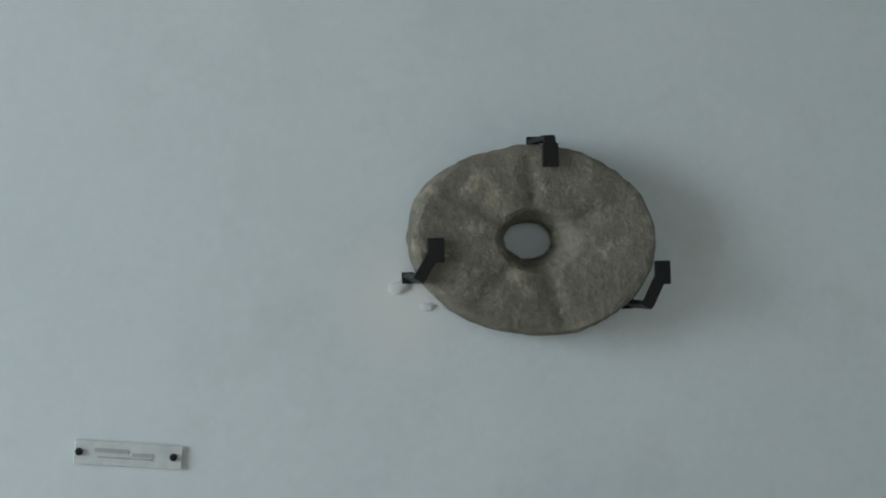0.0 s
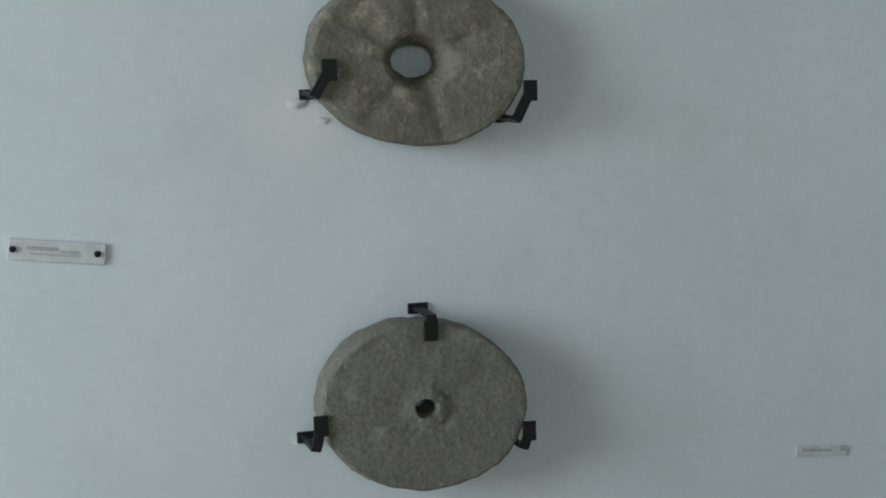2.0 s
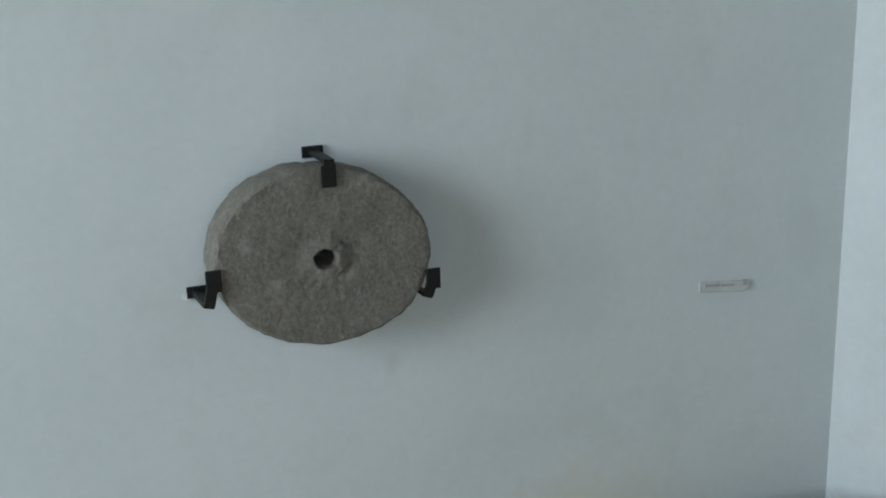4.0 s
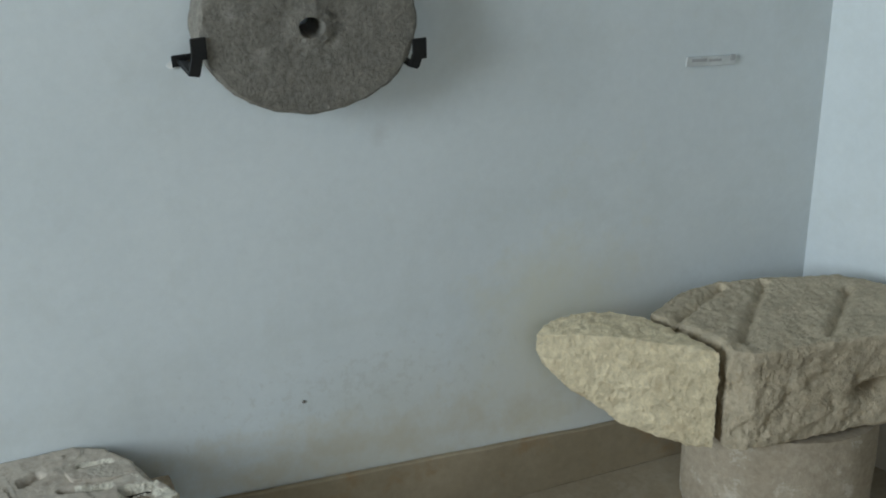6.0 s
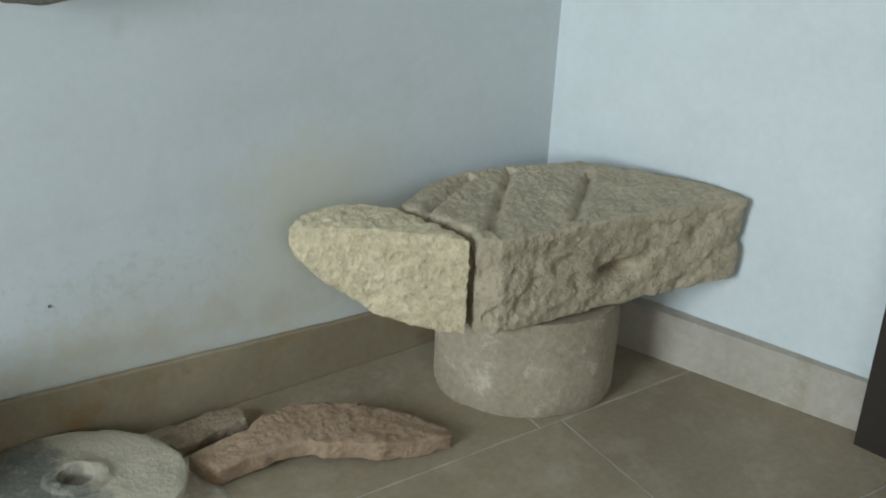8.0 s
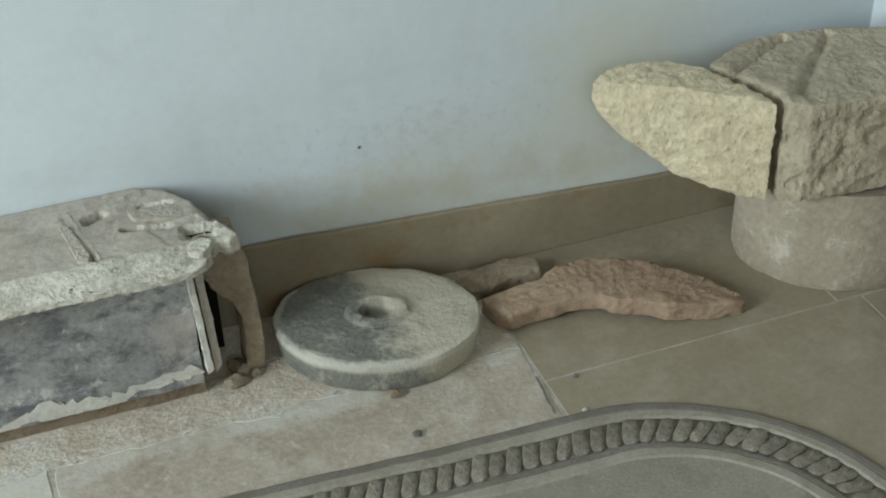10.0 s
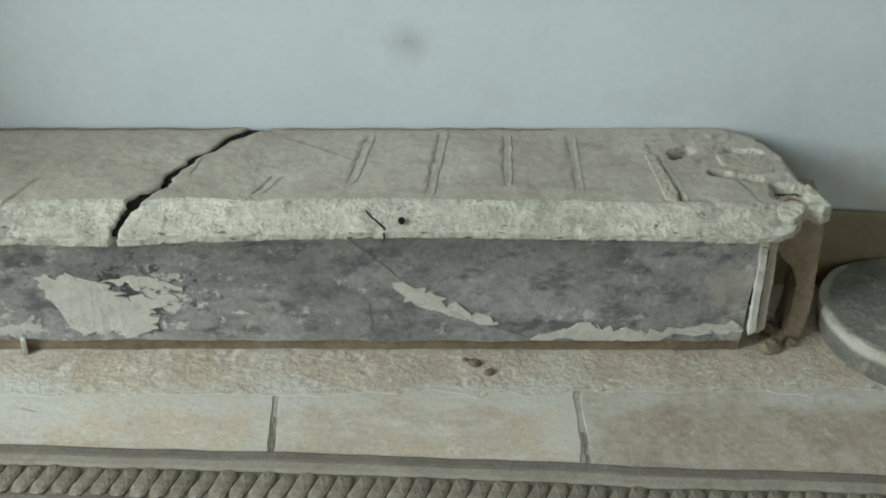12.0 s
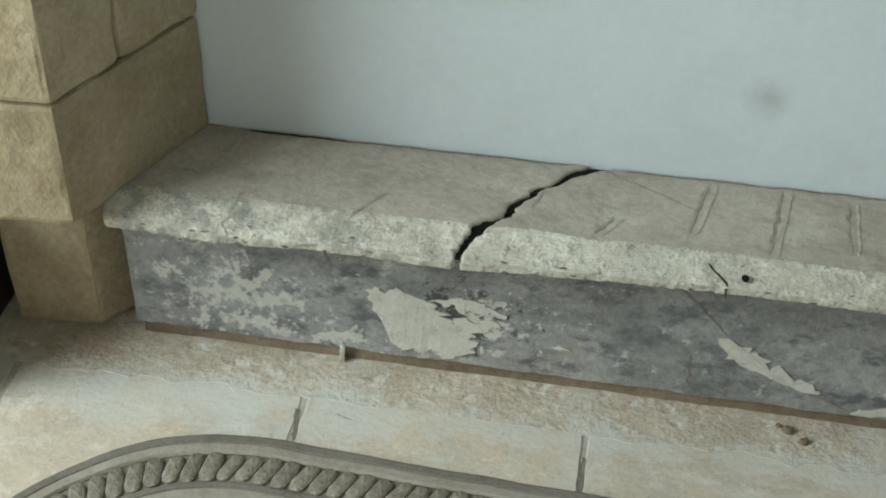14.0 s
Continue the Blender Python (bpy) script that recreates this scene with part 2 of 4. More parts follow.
worn_or_shaded(GREYCOAT, (-1.05, -0.20, 0.15), (0.15, 1.0, 0.09), (0.045, 0.045, 0.047), 30.0, 0.42, 0.46, 0.8)
worn_or_shaded(GREYCOAT, (-0.98, -0.20, 0.14), (0.10, 1.0, 0.08), (0.62, 0.60, 0.54), 34.0, 0.44, 0.47, 0.85)
worn_or_shaded(GREYCOAT, (0.0, -0.20, 0.14), (0.10, 1.0, 0.12), (0.40, 0.36, 0.32), 9.0, 0.38, 0.48, 0.7)
worn_or_shaded(CHIPPED, (-1.50, -0.27, 0.34), (0.22, 1.0, 0.2), (0.27, 0.265, 0.235), 22.0, 0.40, 0.48, 0.6)
worn_or_shaded(CHIPPED, (-1.24, -0.27, 0.34), (0.12, 1.0, 0.2), (0.30, 0.29, 0.25), 26.0, 0.42, 0.49, 0.7)
flecks(CHIPPED, (0.42, 0.41, 0.35), 3.0, 0.52, 0.66, 0.5)
flecks(CHIPPED, (0.86, 0.82, 0.70), 20.0, 0.54, 0.62, 0.6)
flecks(CHIPPED, (0.20, 0.18, 0.14), 40.0, 0.575, 0.64, 0.75)
flecks(BENCHTOP, (0.62, 0.59, 0.51), 9.0, 0.56, 0.66, 0.6)
flecks(BENCHTOP, (0.25, 0.23, 0.19), 18.0, 0.58, 0.68, 0.6)
flecks(FLAG, (0.76, 0.74, 0.68), 26.0, 0.58, 0.66, 0.5)
flecks(FLAG, (0.42, 0.36, 0.28), 16.0, 0.58, 0.68, 0.6)
flecks(FLAG, (0.54, 0.515, 0.45), 6.0, 0.53, 0.64, 0.55)
flecks(FLAG, (0.78, 0.74, 0.66), 11.0, 0.56, 0.63, 0.6)
flecks(FLAG, (0.33, 0.28, 0.21), 48.0, 0.60, 0.66, 0.7)
flecks(FLAG, (0.75, 0.625, 0.465), 2.1, 0.47, 0.62, 0.55)
flecks(FLAG, (0.66, 0.66, 0.61), 3.4, 0.54, 0.64, 0.6)
flecks(FLAG, (0.30, 0.25, 0.19), 34.0, 0.62, 0.70, 0.6)
flecks(TAN, (0.30, 0.25, 0.18), 6.0, 0.55, 0.75, 0.5)
flecks(TAN, (0.52, 0.47, 0.38), 3.0, 0.55, 0.72, 0.5)
flecks(DRUM, (0.66, 0.62, 0.53), 13.0, 0.57, 0.66, 0.6)
flecks(CREAM, (0.38, 0.31, 0.21), 30.0, 0.57, 0.66, 0.6)
flecks(MIDFLAG, (0.38, 0.32, 0.25), 16.0, 0.57, 0.68, 0.6)
flecks(MIDFLAG, (0.68, 0.65, 0.58), 26.0, 0.58, 0.66, 0.6)
flecks(TERRA, (0.34, 0.19, 0.12), 5.0, 0.55, 0.66, 0.55)
flecks(TERRA, (0.54, 0.44, 0.33), 18.0, 0.57, 0.66, 0.5)
flecks(BASALT, (0.50, 0.46, 0.38), 26.0, 0.58, 0.68, 0.6)
flecks(GRANITE, (0.52, 0.50, 0.45), 60.0, 0.66, 0.74, 0.6)
for wash in (FLAG, MIDFLAG, ROUGHCAST):
    for at, shape in (((-0.805, -0.42, 0.0), (0.05, 0.30, 1.0)), ((-1.29, -0.42, 0.0), (0.07, 0.30, 1.0)), ((-0.275, -0.42, 0.0), (0.045, 0.30, 1.0)), ((-0.80, -0.315, 0.0), (1.6, 0.035, 1.0)), ((-1.55, -0.36, 0.0), (0.35, 0.06, 1.0))):
        worn_or_shaded(wash, at, shape, (0.64, 0.625, 0.56), 8.0, 0.28, 0.47, 0.7)
flecks(ROUGHCAST, (0.34, 0.26, 0.18), 22.0, 0.57, 0.65, 0.7)
flecks(ROUGHCAST, (0.56, 0.43, 0.31), 5.0, 0.54, 0.64, 0.4)
PATCH = weathered("exposed_plaster", (0.56, 0.54, 0.48), (0.70, 0.68, 0.61), (0.46, 0.43, 0.37), 14.0, 80.0, 0.15, 0.6, 0.003)
EARTH = weathered("brown_render", (0.20, 0.15, 0.10), (0.33, 0.26, 0.18), (0.15, 0.11, 0.08), 7.0, 70.0, 0.25, 0.7, 0.005)
ASHLAR = weathered("yellow_sandstone", (0.41, 0.33, 0.205), (0.59, 0.49, 0.335), (0.31, 0.235, 0.135), 5.0, 80.0, 0.22, 0.6, 0.005, 0.9, (0.55, 0.75), None, 0.12)
FRESH = weathered("fresh_plaster", (0.70, 0.72, 0.72), (0.79, 0.81, 0.81), (0.66, 0.68, 0.67), 14.0, 80.0, 0.08, 0.3, 0.003)
IRON = plain("black_iron", (0.012, 0.013, 0.014), 0.55, 0.3)
DARKWOOD = plain("dark_wood", (0.03, 0.022, 0.018), 0.5)
INK = plain("grey_print", (0.46, 0.47, 0.48), 0.8)
SCREW = plain("dark_screw", (0.02, 0.02, 0.02), 0.4, 0.6)
SPOT = plain("dark_spot", (0.18, 0.165, 0.15), 0.9)
RUG_EDGE = weathered("rug_grey_band", (0.20, 0.175, 0.145), (0.29, 0.26, 0.22), (0.16, 0.14, 0.115), 9.0, 160.0, 0.3, 0.6, 0.003, 0.95)
RUG_BED = weathered("rug_dark_ground", (0.24, 0.21, 0.17), (0.34, 0.30, 0.245), (0.19, 0.165, 0.13), 9.0, 160.0, 0.3, 0.4, 0.002, 0.95)
RUG_CREAM = weathered("rug_cream_band", (0.35, 0.315, 0.255), (0.47, 0.43, 0.355), (0.28, 0.245, 0.19), 9.0, 160.0, 0.25, 0.6, 0.003, 0.95)
RUG_TWIST = weathered("rug_rope_yarn", (0.33, 0.29, 0.225), (0.54, 0.485, 0.39), (0.25, 0.205, 0.15), 14.0, 120.0, 0.45, 1.0, 0.006, 0.95, vary=0.3)
RUG_FIELD = weathered("rug_grey_field", (0.32, 0.285, 0.23), (0.42, 0.38, 0.315), (0.26, 0.23, 0.18), 6.0, 150.0, 0.25, 0.6, 0.003, 0.95)
ACRYLIC = plain("label_plate", (0.66, 0.69, 0.69), 0.35)


# ---- mesh helpers ----
def part(name, bm, material, parent=None, label="", smooth=False):
    me = bpy.data.meshes.new(name)
    bmesh.ops.recalc_face_normals(bm, faces=bm.faces)
    if smooth:
        for f in bm.faces:
            f.smooth = True
    bm.to_mesh(me)
    bm.free()
    if smooth:
        me.set_sharp_from_angle(angle=radians(38))
    me.materials.append(material)
    ob = new(name, me)
    if parent:
        ob.parent = parent
    if label:
        ob["label"] = label
    return ob


def thing(name, at, label, category, group="", kind=""):
    ob = new(name)
    ob.empty_display_size = 0.05
    return tagged(ob, label, category, group, kind)


def add_box(bm, x0, x1, y0, y1, z0, z1, bevel=0.0):
    made = bmesh.ops.create_cube(bm, size=1.0)["verts"]
    for v in made:
        v.co = Vector((x0 if v.co.x < 0 else x1, y0 if v.co.y < 0 else y1, z0 if v.co.z < 0 else z1))
    if bevel:
        edges = list({e for v in made for e in v.link_edges})
        bmesh.ops.bevel(bm, geom=edges, offset=bevel, segments=2, affect="EDGES", profile=0.5)
    return bm


def box(x0, x1, y0, y1, z0, z1, bevel=0.0):
    return add_box(bmesh.new(), x0, x1, y0, y1, z0, z1, bevel)


def refine(bm, size, rounds=8):
    """Splits long edges until the mesh is even."""
    for _ in range(rounds):
        bmesh.ops.triangulate(bm, faces=[f for f in bm.faces if len(f.verts) > 3])
        long = [e for e in bm.edges if e.calc_length() > size]
        if not long:
            break
        bmesh.ops.subdivide_edges(bm, edges=long, cuts=1)
    bmesh.ops.triangulate(bm, faces=[f for f in bm.faces if len(f.verts) > 3])


def roughen(bm, amp, freq, seed=0.0, fine=0.35):
    """Pushes the surface in and out by broad and fine noise."""
    bm.normal_update()
    off = Vector((seed, seed * 1.7, -seed))
    moves = []
    for v in bm.verts:
        q = v.co * freq + off
        d = noise.noise(q) + fine * noise.noise(q * 3.7) + fine * 0.6 * noise.noise(q * 9.1)
        moves.append(v.normal * d * amp)
    for v, d in zip(bm.verts, moves):
        v.co += d


def prism(poly, low, high):
    """Upright prism over a plan; low and high are numbers or functions of x, y."""
    bm = bmesh.new()
    top = high if callable(high) else (lambda x, y: high)
    bot = low if callable(low) else (lambda x, y: low)
    up = [bm.verts.new((x, y, top(x, y))) for x, y in poly]
    dn = [bm.verts.new((x, y, bot(x, y))) for x, y in poly]
    bm.faces.new(up)
    bm.faces.new(dn[::-1])
    k = len(poly)
    for i in range(k):
        bm.faces.new((dn[i], dn[(i + 1) % k], up[(i + 1) % k], up[i]))
    bmesh.ops.recalc_face_normals(bm, faces=bm.faces)
    return bm


def stone(poly, low, high, size=0.02, soften=3, amp=0.004, freq=14.0, seed=0.0, fine=0.35):
    """A worn block: prism, evenly split, edges rubbed round, then roughened."""
    bm = prism(poly, low, high)
    refine(bm, size)
    for _ in range(soften):
        bmesh.ops.smooth_vert(bm, verts=bm.verts, factor=0.5, use_axis_x=True, use_axis_y=True, use_axis_z=True)
    roughen(bm, amp, freq, seed, fine)
    return bm


def lathe(profile, turns, sx=1.0, sy=1.0):
    """Turns a profile of radius and height about z into a closed ring or disc."""
    bm = bmesh.new()
    rings = []
    for r, z in profile:
        if r == 0:
            rings.append([bm.verts.new((0, 0, z))])
        else:
            rings.append([bm.verts.new((r * sx * math.cos(a), r * sy * math.sin(a), z)) for a in (2 * math.pi * i / turns for i in range(turns))])
    pairs = list(zip(rings, rings[1:]))
    if len(rings[0]) > 1 and len(rings[-1]) > 1:
        pairs.append((rings[-1], rings[0]))
    for a, b in pairs:
        for i in range(turns):
            j = (i + 1) % turns
            if len(a) == 1:
                bm.faces.new((a[0], b[i], b[j]))
            elif len(b) == 1:
                bm.faces.new((a[i], a[j], b[0]))
            else:
                bm.faces.new((a[i], a[j], b[j], b[i]))
    bmesh.ops.recalc_face_normals(bm, faces=bm.faces)
    return bm


def steps(points, gap):
    """Fills a profile with points no further apart than gap."""
    out = [points[0]]
    for (a, b), (c, d) in zip(points, points[1:]):
        k = max(1, int(math.hypot(c - a, d - b) / gap))
        out += [(a + (c - a) * i / k, b + (d - b) * i / k) for i in range(1, k + 1)]
    return out


def blob(x, y, z, r, squash=0.7, seed=0.0):
    bm = bmesh.new()
    bmesh.ops.create_icosphere(bm, subdivisions=2, radius=r)
    roughen(bm, r * 0.45, 1.1 / r, seed)
    bmesh.ops.scale(bm, vec=(1, 0.85, squash), verts=bm.verts)
    bmesh.ops.translate(bm, vec=(x, y, z), verts=bm.verts)
    return bm


# ---- the room ----
def side_x(y):
    """The white side wall runs aslant from the corner."""
    return 1.63 - 0.40 * y


FAR = -4.6
tagged(part("wall_north", box(-4.6, 1.63, 0.0, 0.3, -0.1, 3.7), PLASTER), "white plastered wall with faint stains and small marks", "wall", kind="structure")
tagged(part("wall_east", prism([(side_x(0.3), 0.3), (side_x(FAR), FAR), (side_x(FAR) + 0.3, FAR), (side_x(0.3) + 0.3, 0.3)], -0.1, 3.7), PLASTER),
       "plain white plastered side wall set aslant", "wall", kind="structure")


def holed_wall(x0, x1, y0, y1, z1, along, a0, a1, b0, b1):
    """A wall with one opening from a0 to a1 along it and b0 to b1 up."""
    bm = bmesh.new()
    if along == "y":
        add_box(bm, x0, x1, y0, a0, -0.1, z1), add_box(bm, x0, x1, a1, y1, -0.1, z1)
        add_box(bm, x0, x1, a0, a1, -0.1, b0), add_box(bm, x0, x1, a0, a1, b1, z1)
    else:
        add_box(bm, x0, a0, y0, y1, -0.1, z1), add_box(bm, a1, x1, y0, y1, -0.1, z1)
        add_box(bm, a0, a1, y0, y1, -0.1, b0), add_box(bm, a0, a1, y0, y1, b1, z1)
    return bm


# Unseen closing walls, given the darker sandstone to cut bounced light.
tagged(part("wall_west", holed_wall(-4.6, -4.3, FAR, 0.0, 3.7, "y", -2.8, -0.9, 0.0, 3.4), ASHLAR), "unseen wall in a sandstone tone that cuts bounced light, with an open doorway", "wall", kind="structure")
tagged(part("wall_south", holed_wall(-4.6, 3.8, FAR - 0.3, FAR, 3.7, "x", -1.15, 0.55, 1.5, 3.1), ASHLAR), "unseen wall in a sandstone tone that cuts bounced light, with an opening for the fill lamp", "wall", kind="structure")
tagged(part("ceiling", box(-4.6, 3.9, FAR - 0.3, 0.3, 3.7, 3.85), CEIL), "unseen brown ceiling, kept dark to cut bounced light", "ceiling", kind="structure")
skirt_bm = box(0.02, 1.625, -0.016, -0.002, 0.0, 0.151, 0.003)
refine(skirt_bm, 0.03)
for v in skirt_bm.verts:
    if v.co.z > 0.1:
        v.co.z *= 1.22 - 0.40 * max(0.0, min(1.0, (v.co.x - 0.2) / 1.0))
        v.co.z += 0.003 * noise.noise(Vector((v.co.x * 9, 1, 0))) + 0.0015 * noise.noise(Vector((v.co.x * 40, 2, 0)))
    if v.co.y < -0.01:
        v.co.y += 0.0015 * noise.noise(v.co * 11)
skirt_n = tagged(part("baseboard", skirt_bm, SKIRT), "worn beige stone skirting along the white wall", "baseboard", kind="structure")
skirt_e = prism([(side_x(-0.018) - 0.045, -0.018), (side_x(-0.018) - 0.002, -0.018), (side_x(-2.2) - 0.002, -2.2), (side_x(-2.2) - 0.012, -2.2), (side_x(-0.8) - 0.02, -0.8)], 0.0, 0.126)
tagged(part("baseboard", skirt_e, PALESKIRT), "pale beige stone skirting under the side wall", "baseboard", kind="structure")

# ---- pilaster of sandstone blocks ----
PIL = [(-1.545, -0.003), (-1.68, -0.33), (-1.90, -0.345), (-1.90, -0.003)]
PLINTH = [(-1.60, -0.003), (-1.735, -0.19), (-1.90, -0.20), (-1.90, -0.003)]
pilaster = thing("pilaster", None, "yellow sandstone pilaster of large squared blocks with worn edges", "pilaster", kind="structure")
LEVELS = [0.0, 0.36, 0.597, 0.86, 1.13, 1.40, 1.75, 2.10, 2.45, 2.80, 3.15, 3.45, 3.695]
cx, cy = sum(x for x, y in PIL) / 4, sum(y for x, y in PIL) / 4


def hewn(foot, z0, z1, seed):
    """A squared block with rubbed arrises."""
    bm = prism(foot, z0 + 0.002, z1 - 0.002)
    bmesh.ops.bevel(bm, geom=bm.edges[:], offset=0.011, segments=2, affect="EDGES", profile=0.6)
    refine(bm, 0.04)
    roughen(bm, 0.0035, 15.0, seed, 0.5)
    for v in bm.verts:
        v.co.y = min(-0.002, v.co.y)
    return bm


for i, (z0, z1) in enumerate(zip(LEVELS, LEVELS[1:])):
    grow = 1.0 + 0.008 * ((i * 7) % 3 - 1)
    foot = [(cx + (x - cx) * grow, min(-0.003, cy + (y - cy) * grow)) for x, y in (PIL if i else PLINTH)]
    if i % 2 == 0 and i:
        (ax, ay), (fx, fy), (gx, gy), (dx, dy) = foot
        mx, my, nx, ny = ax + (fx - ax) * 0.55, ay + (fy - ay) * 0.55, dx + (gx - dx) * 0.55, dy + (gy - dy) * 0.55
        part("stone_block", hewn([(ax, ay), (mx, my + 0.002), (nx, ny + 0.002), (dx, dy)], z0, z1, i * 3.1), ASHLAR, pilaster)
        foot = [(mx, my - 0.002), (fx, fy), (gx, gy), (nx, ny - 0.002)]
    part("stone_block", hewn(foot, z0, z1, i * 3.1 + 1), ASHLAR, pilaster)
# Low block added out of view to shade the floor and plinth.
chest = thing("shading_block", None, "low dark block added out of view to shade the floor and the pilaster's foot", "chest")
part("body", box(-2.60, -1.935, -0.44, -0.03, 0.0, 0.315, 0.006), DARKWOOD, chest)
part("upper_layer", box(-2.62, -1.930, -0.455, -0.02, 0.317, 0.35, 0.008), DARKWOOD, chest)

# ---- cracked stone bench ----
bench = thing("stone_bench", None, "cracked pale stone bench with a peeling grey cement front", "bench")
BENCH_Z = 0.368
CRACK = [(-1.045, -0.31), (-1.038, -0.275), (-1.036, -0.25), (-1.016, -0.222), (-1.000, -0.192), (-0.975, -0.176), (-0.968, -0.150), (-0.947, -0.118), (-0.932, -0.088), (-0.902, -0.072),
         (-0.885, -0.046), (-0.86, -0.024), (-0.825, -0.004)]
GAPE = [0.007, 0.009, 0.009, 0.014, 0.013, 0.007, 0.009, 0.005, 0.007, 0.006, 0.010, 0.022, 0.020]
fine_crack, fine_gape = [], []
for k, ((ax, ay), (bx, by)) in enumerate(zip(CRACK, CRACK[1:])):
    for f in (0.0, 0.34, 0.67):
        q = Vector((k * 1.7 + f * 1.9, 3.0, 0.0))
        fine_crack.append((ax + (bx - ax) * f + 0.015 * noise.noise(q), ay + (by - ay) * f))
        fine_gape.append(max(0.007, 0.95 * (GAPE[k] * (1 - f) + GAPE[k + 1] * f) + 0.005 * noise.noise(q * 1.7)))
CRACK, GAPE = fine_crack + CRACK[-1:], fine_gape + GAPE[-1:]
LEFT_POLY = [(-1.555, -0.004), (-1.66, -0.25), (-1.655, -0.275), (-1.45, -0.292), (-1.25, -0.29)] + [(x - g, y) for (x, y), g in zip(CRACK, GAPE)]
RIGHT_POLY = ([(x + g * 0.7, y) for (x, y), g in zip(CRACK[::-1], GAPE[::-1])] + [(-0.80, -0.295), (-0.55, -0.288), (-0.30, -0.297), (-0.10, -0.305), (0.0, -0.314), (0.045, -0.308), (0.074, -0.290), (0.090, -0.266), (0.088, -0.243), (0.108, -0.240), (0.126, -0.250),
              (0.146, -0.232), (0.126, -0.185), (0.110, -0.145), (0.098, -0.105), (0.072, -0.066), (0.052, -0.03), (0.0, -0.004)])


def slim(x):
    """The top thins and recedes a little from its walled end to its broken one."""
    return 1.0 - 0.22 * max(0.0, min(1.0, (x + 1.65) / 0.7))


def lip_y(x, y):
    return y if y > -0.2 else -0.2 + (y + 0.2) * slim(x)


# places where the broken end has lost its surface: from, to, half width, depth
SPALLS = [((-0.108, -0.088), (-0.075, -0.070), 0.010, 0.020), ((-0.041, -0.138), (0.035, -0.152), 0.007, 0.022), ((0.059, -0.171), (0.107, -0.180), 0.008, 0.024),
          ((0.068, -0.196), (0.098, -0.204), 0.017, 0.019), ((-0.135, -0.091), (-0.106, -0.214), 0.006, 0.008), ((0.000, -0.068), (0.050, -0.078), 0.006, 0.014), ((0.098, -0.100), (0.112, -0.160), 0.008, 0.012)]


def to_segment(x, y, a, b):
    dx, dy = b[0] - a[0], b[1] - a[1]
    f = max(0.0, min(1.0, ((x - a[0]) * dx + (y - a[1]) * dy) / (dx * dx + dy * dy)))
    return math.hypot(x - a[0] - dx * f, y - a[1] - dy * f)


def bench_piece(poly, seed):
    """One piece of the top: flat bed, chipped sloping front edge; returns its mesh and a tree for laying lines on it."""
    brow = lambda x: -0.217 - 0.02 * max(0.0, min(1.0, (x + 0.5) / 0.6)) + 0.008 * noise.noise(Vector((x * 8, 0, seed)))
    bm = prism(poly, 0.322, BENCH_Z)
    refine(bm, 0.0125, 10)
    for _ in range(2):
        broken_end = [e for e in bm.edges if min(v.co.x for v in e.verts) > -0.15 and e.calc_length() > 0.0065]
        bmesh.ops.subdivide_edges(bm, edges=broken_end, cuts=1)
        bmesh.ops.triangulate(bm, faces=[f for f in bm.faces if len(f.verts) > 3])
    bmesh.ops.smooth_vert(bm, verts=bm.verts, factor=0.5, use_axis_x=True, use_axis_y=True, use_axis_z=True)
    for v in bm.verts:
        over = brow(v.co.x) - v.co.y
        if over > 0:
            v.co.z = 0.322 + (v.co.z - 0.322) * (1.0 - min(0.028, over * 0.40) / 0.046)
    roughen(bm, 0.0022, 20.0, seed, 0.5)
    for v in bm.verts:
        if v.co.y < -0.21:
            q = v.co * 38.0
            v.co.z += 0.002 * noise.noise(q)
            v.co.y += 0.0025 * noise.noise(q + Vector((5, 3, 1)))
            if v.co.z < 0.337:
                v.co.z += 0.022 * max(0.0, noise.noise(Vector((v.co.x * 42, seed, 1.0))) - 0.22)
        broken = max(0.0, min(1.0, (v.co.x + 0.11) / 0.08))
        if broken and v.co.z > 0.34:
            q = Vector((v.co.x * 22 - v.co.y * 9, v.co.y * 26, 3.0))
            v.co.z += broken * (0.0028 * math.floor(2.2 * noise.noise(q * 0.6)) + 0.0012 * noise.noise(q * 2))
            for a, b, wide, deep in SPALLS:
                d = to_segment(v.co.x, v.co.y, a, b) + 0.003 * noise.noise(v.co * 90)
                v.co.z -= deep * max(0.0, min(1.0, (wide * 1.25 - d) / (wide * 0.5)))
    for v in bm.verts:
        v.co.y = lip_y(v.co.x, v.co.y)
        v.co.z = BENCH_Z - (BENCH_Z - v.co.z) * slim(v.co.x)
    bm.normal_update()
    for f in bm.faces:
        c = f.calc_center_median()
        if c.y < lip_y(c.x, brow(c.x) + 0.004) or (c.x > -0.02 and f.normal.z < 0.85):
            f.material_index = 1
        f.smooth = True
    tree = BVHTree.FromBMesh(bm)
    ob = part("top_slab", bm, BENCHTOP, bench)
    ob.data.materials.append(CHIPPED)
    return ob, tree


left_slab, left_tree = bench_piece(LEFT_POLY, 2.0)
right_slab, right_tree = bench_piece(RIGHT_POLY, 5.0)


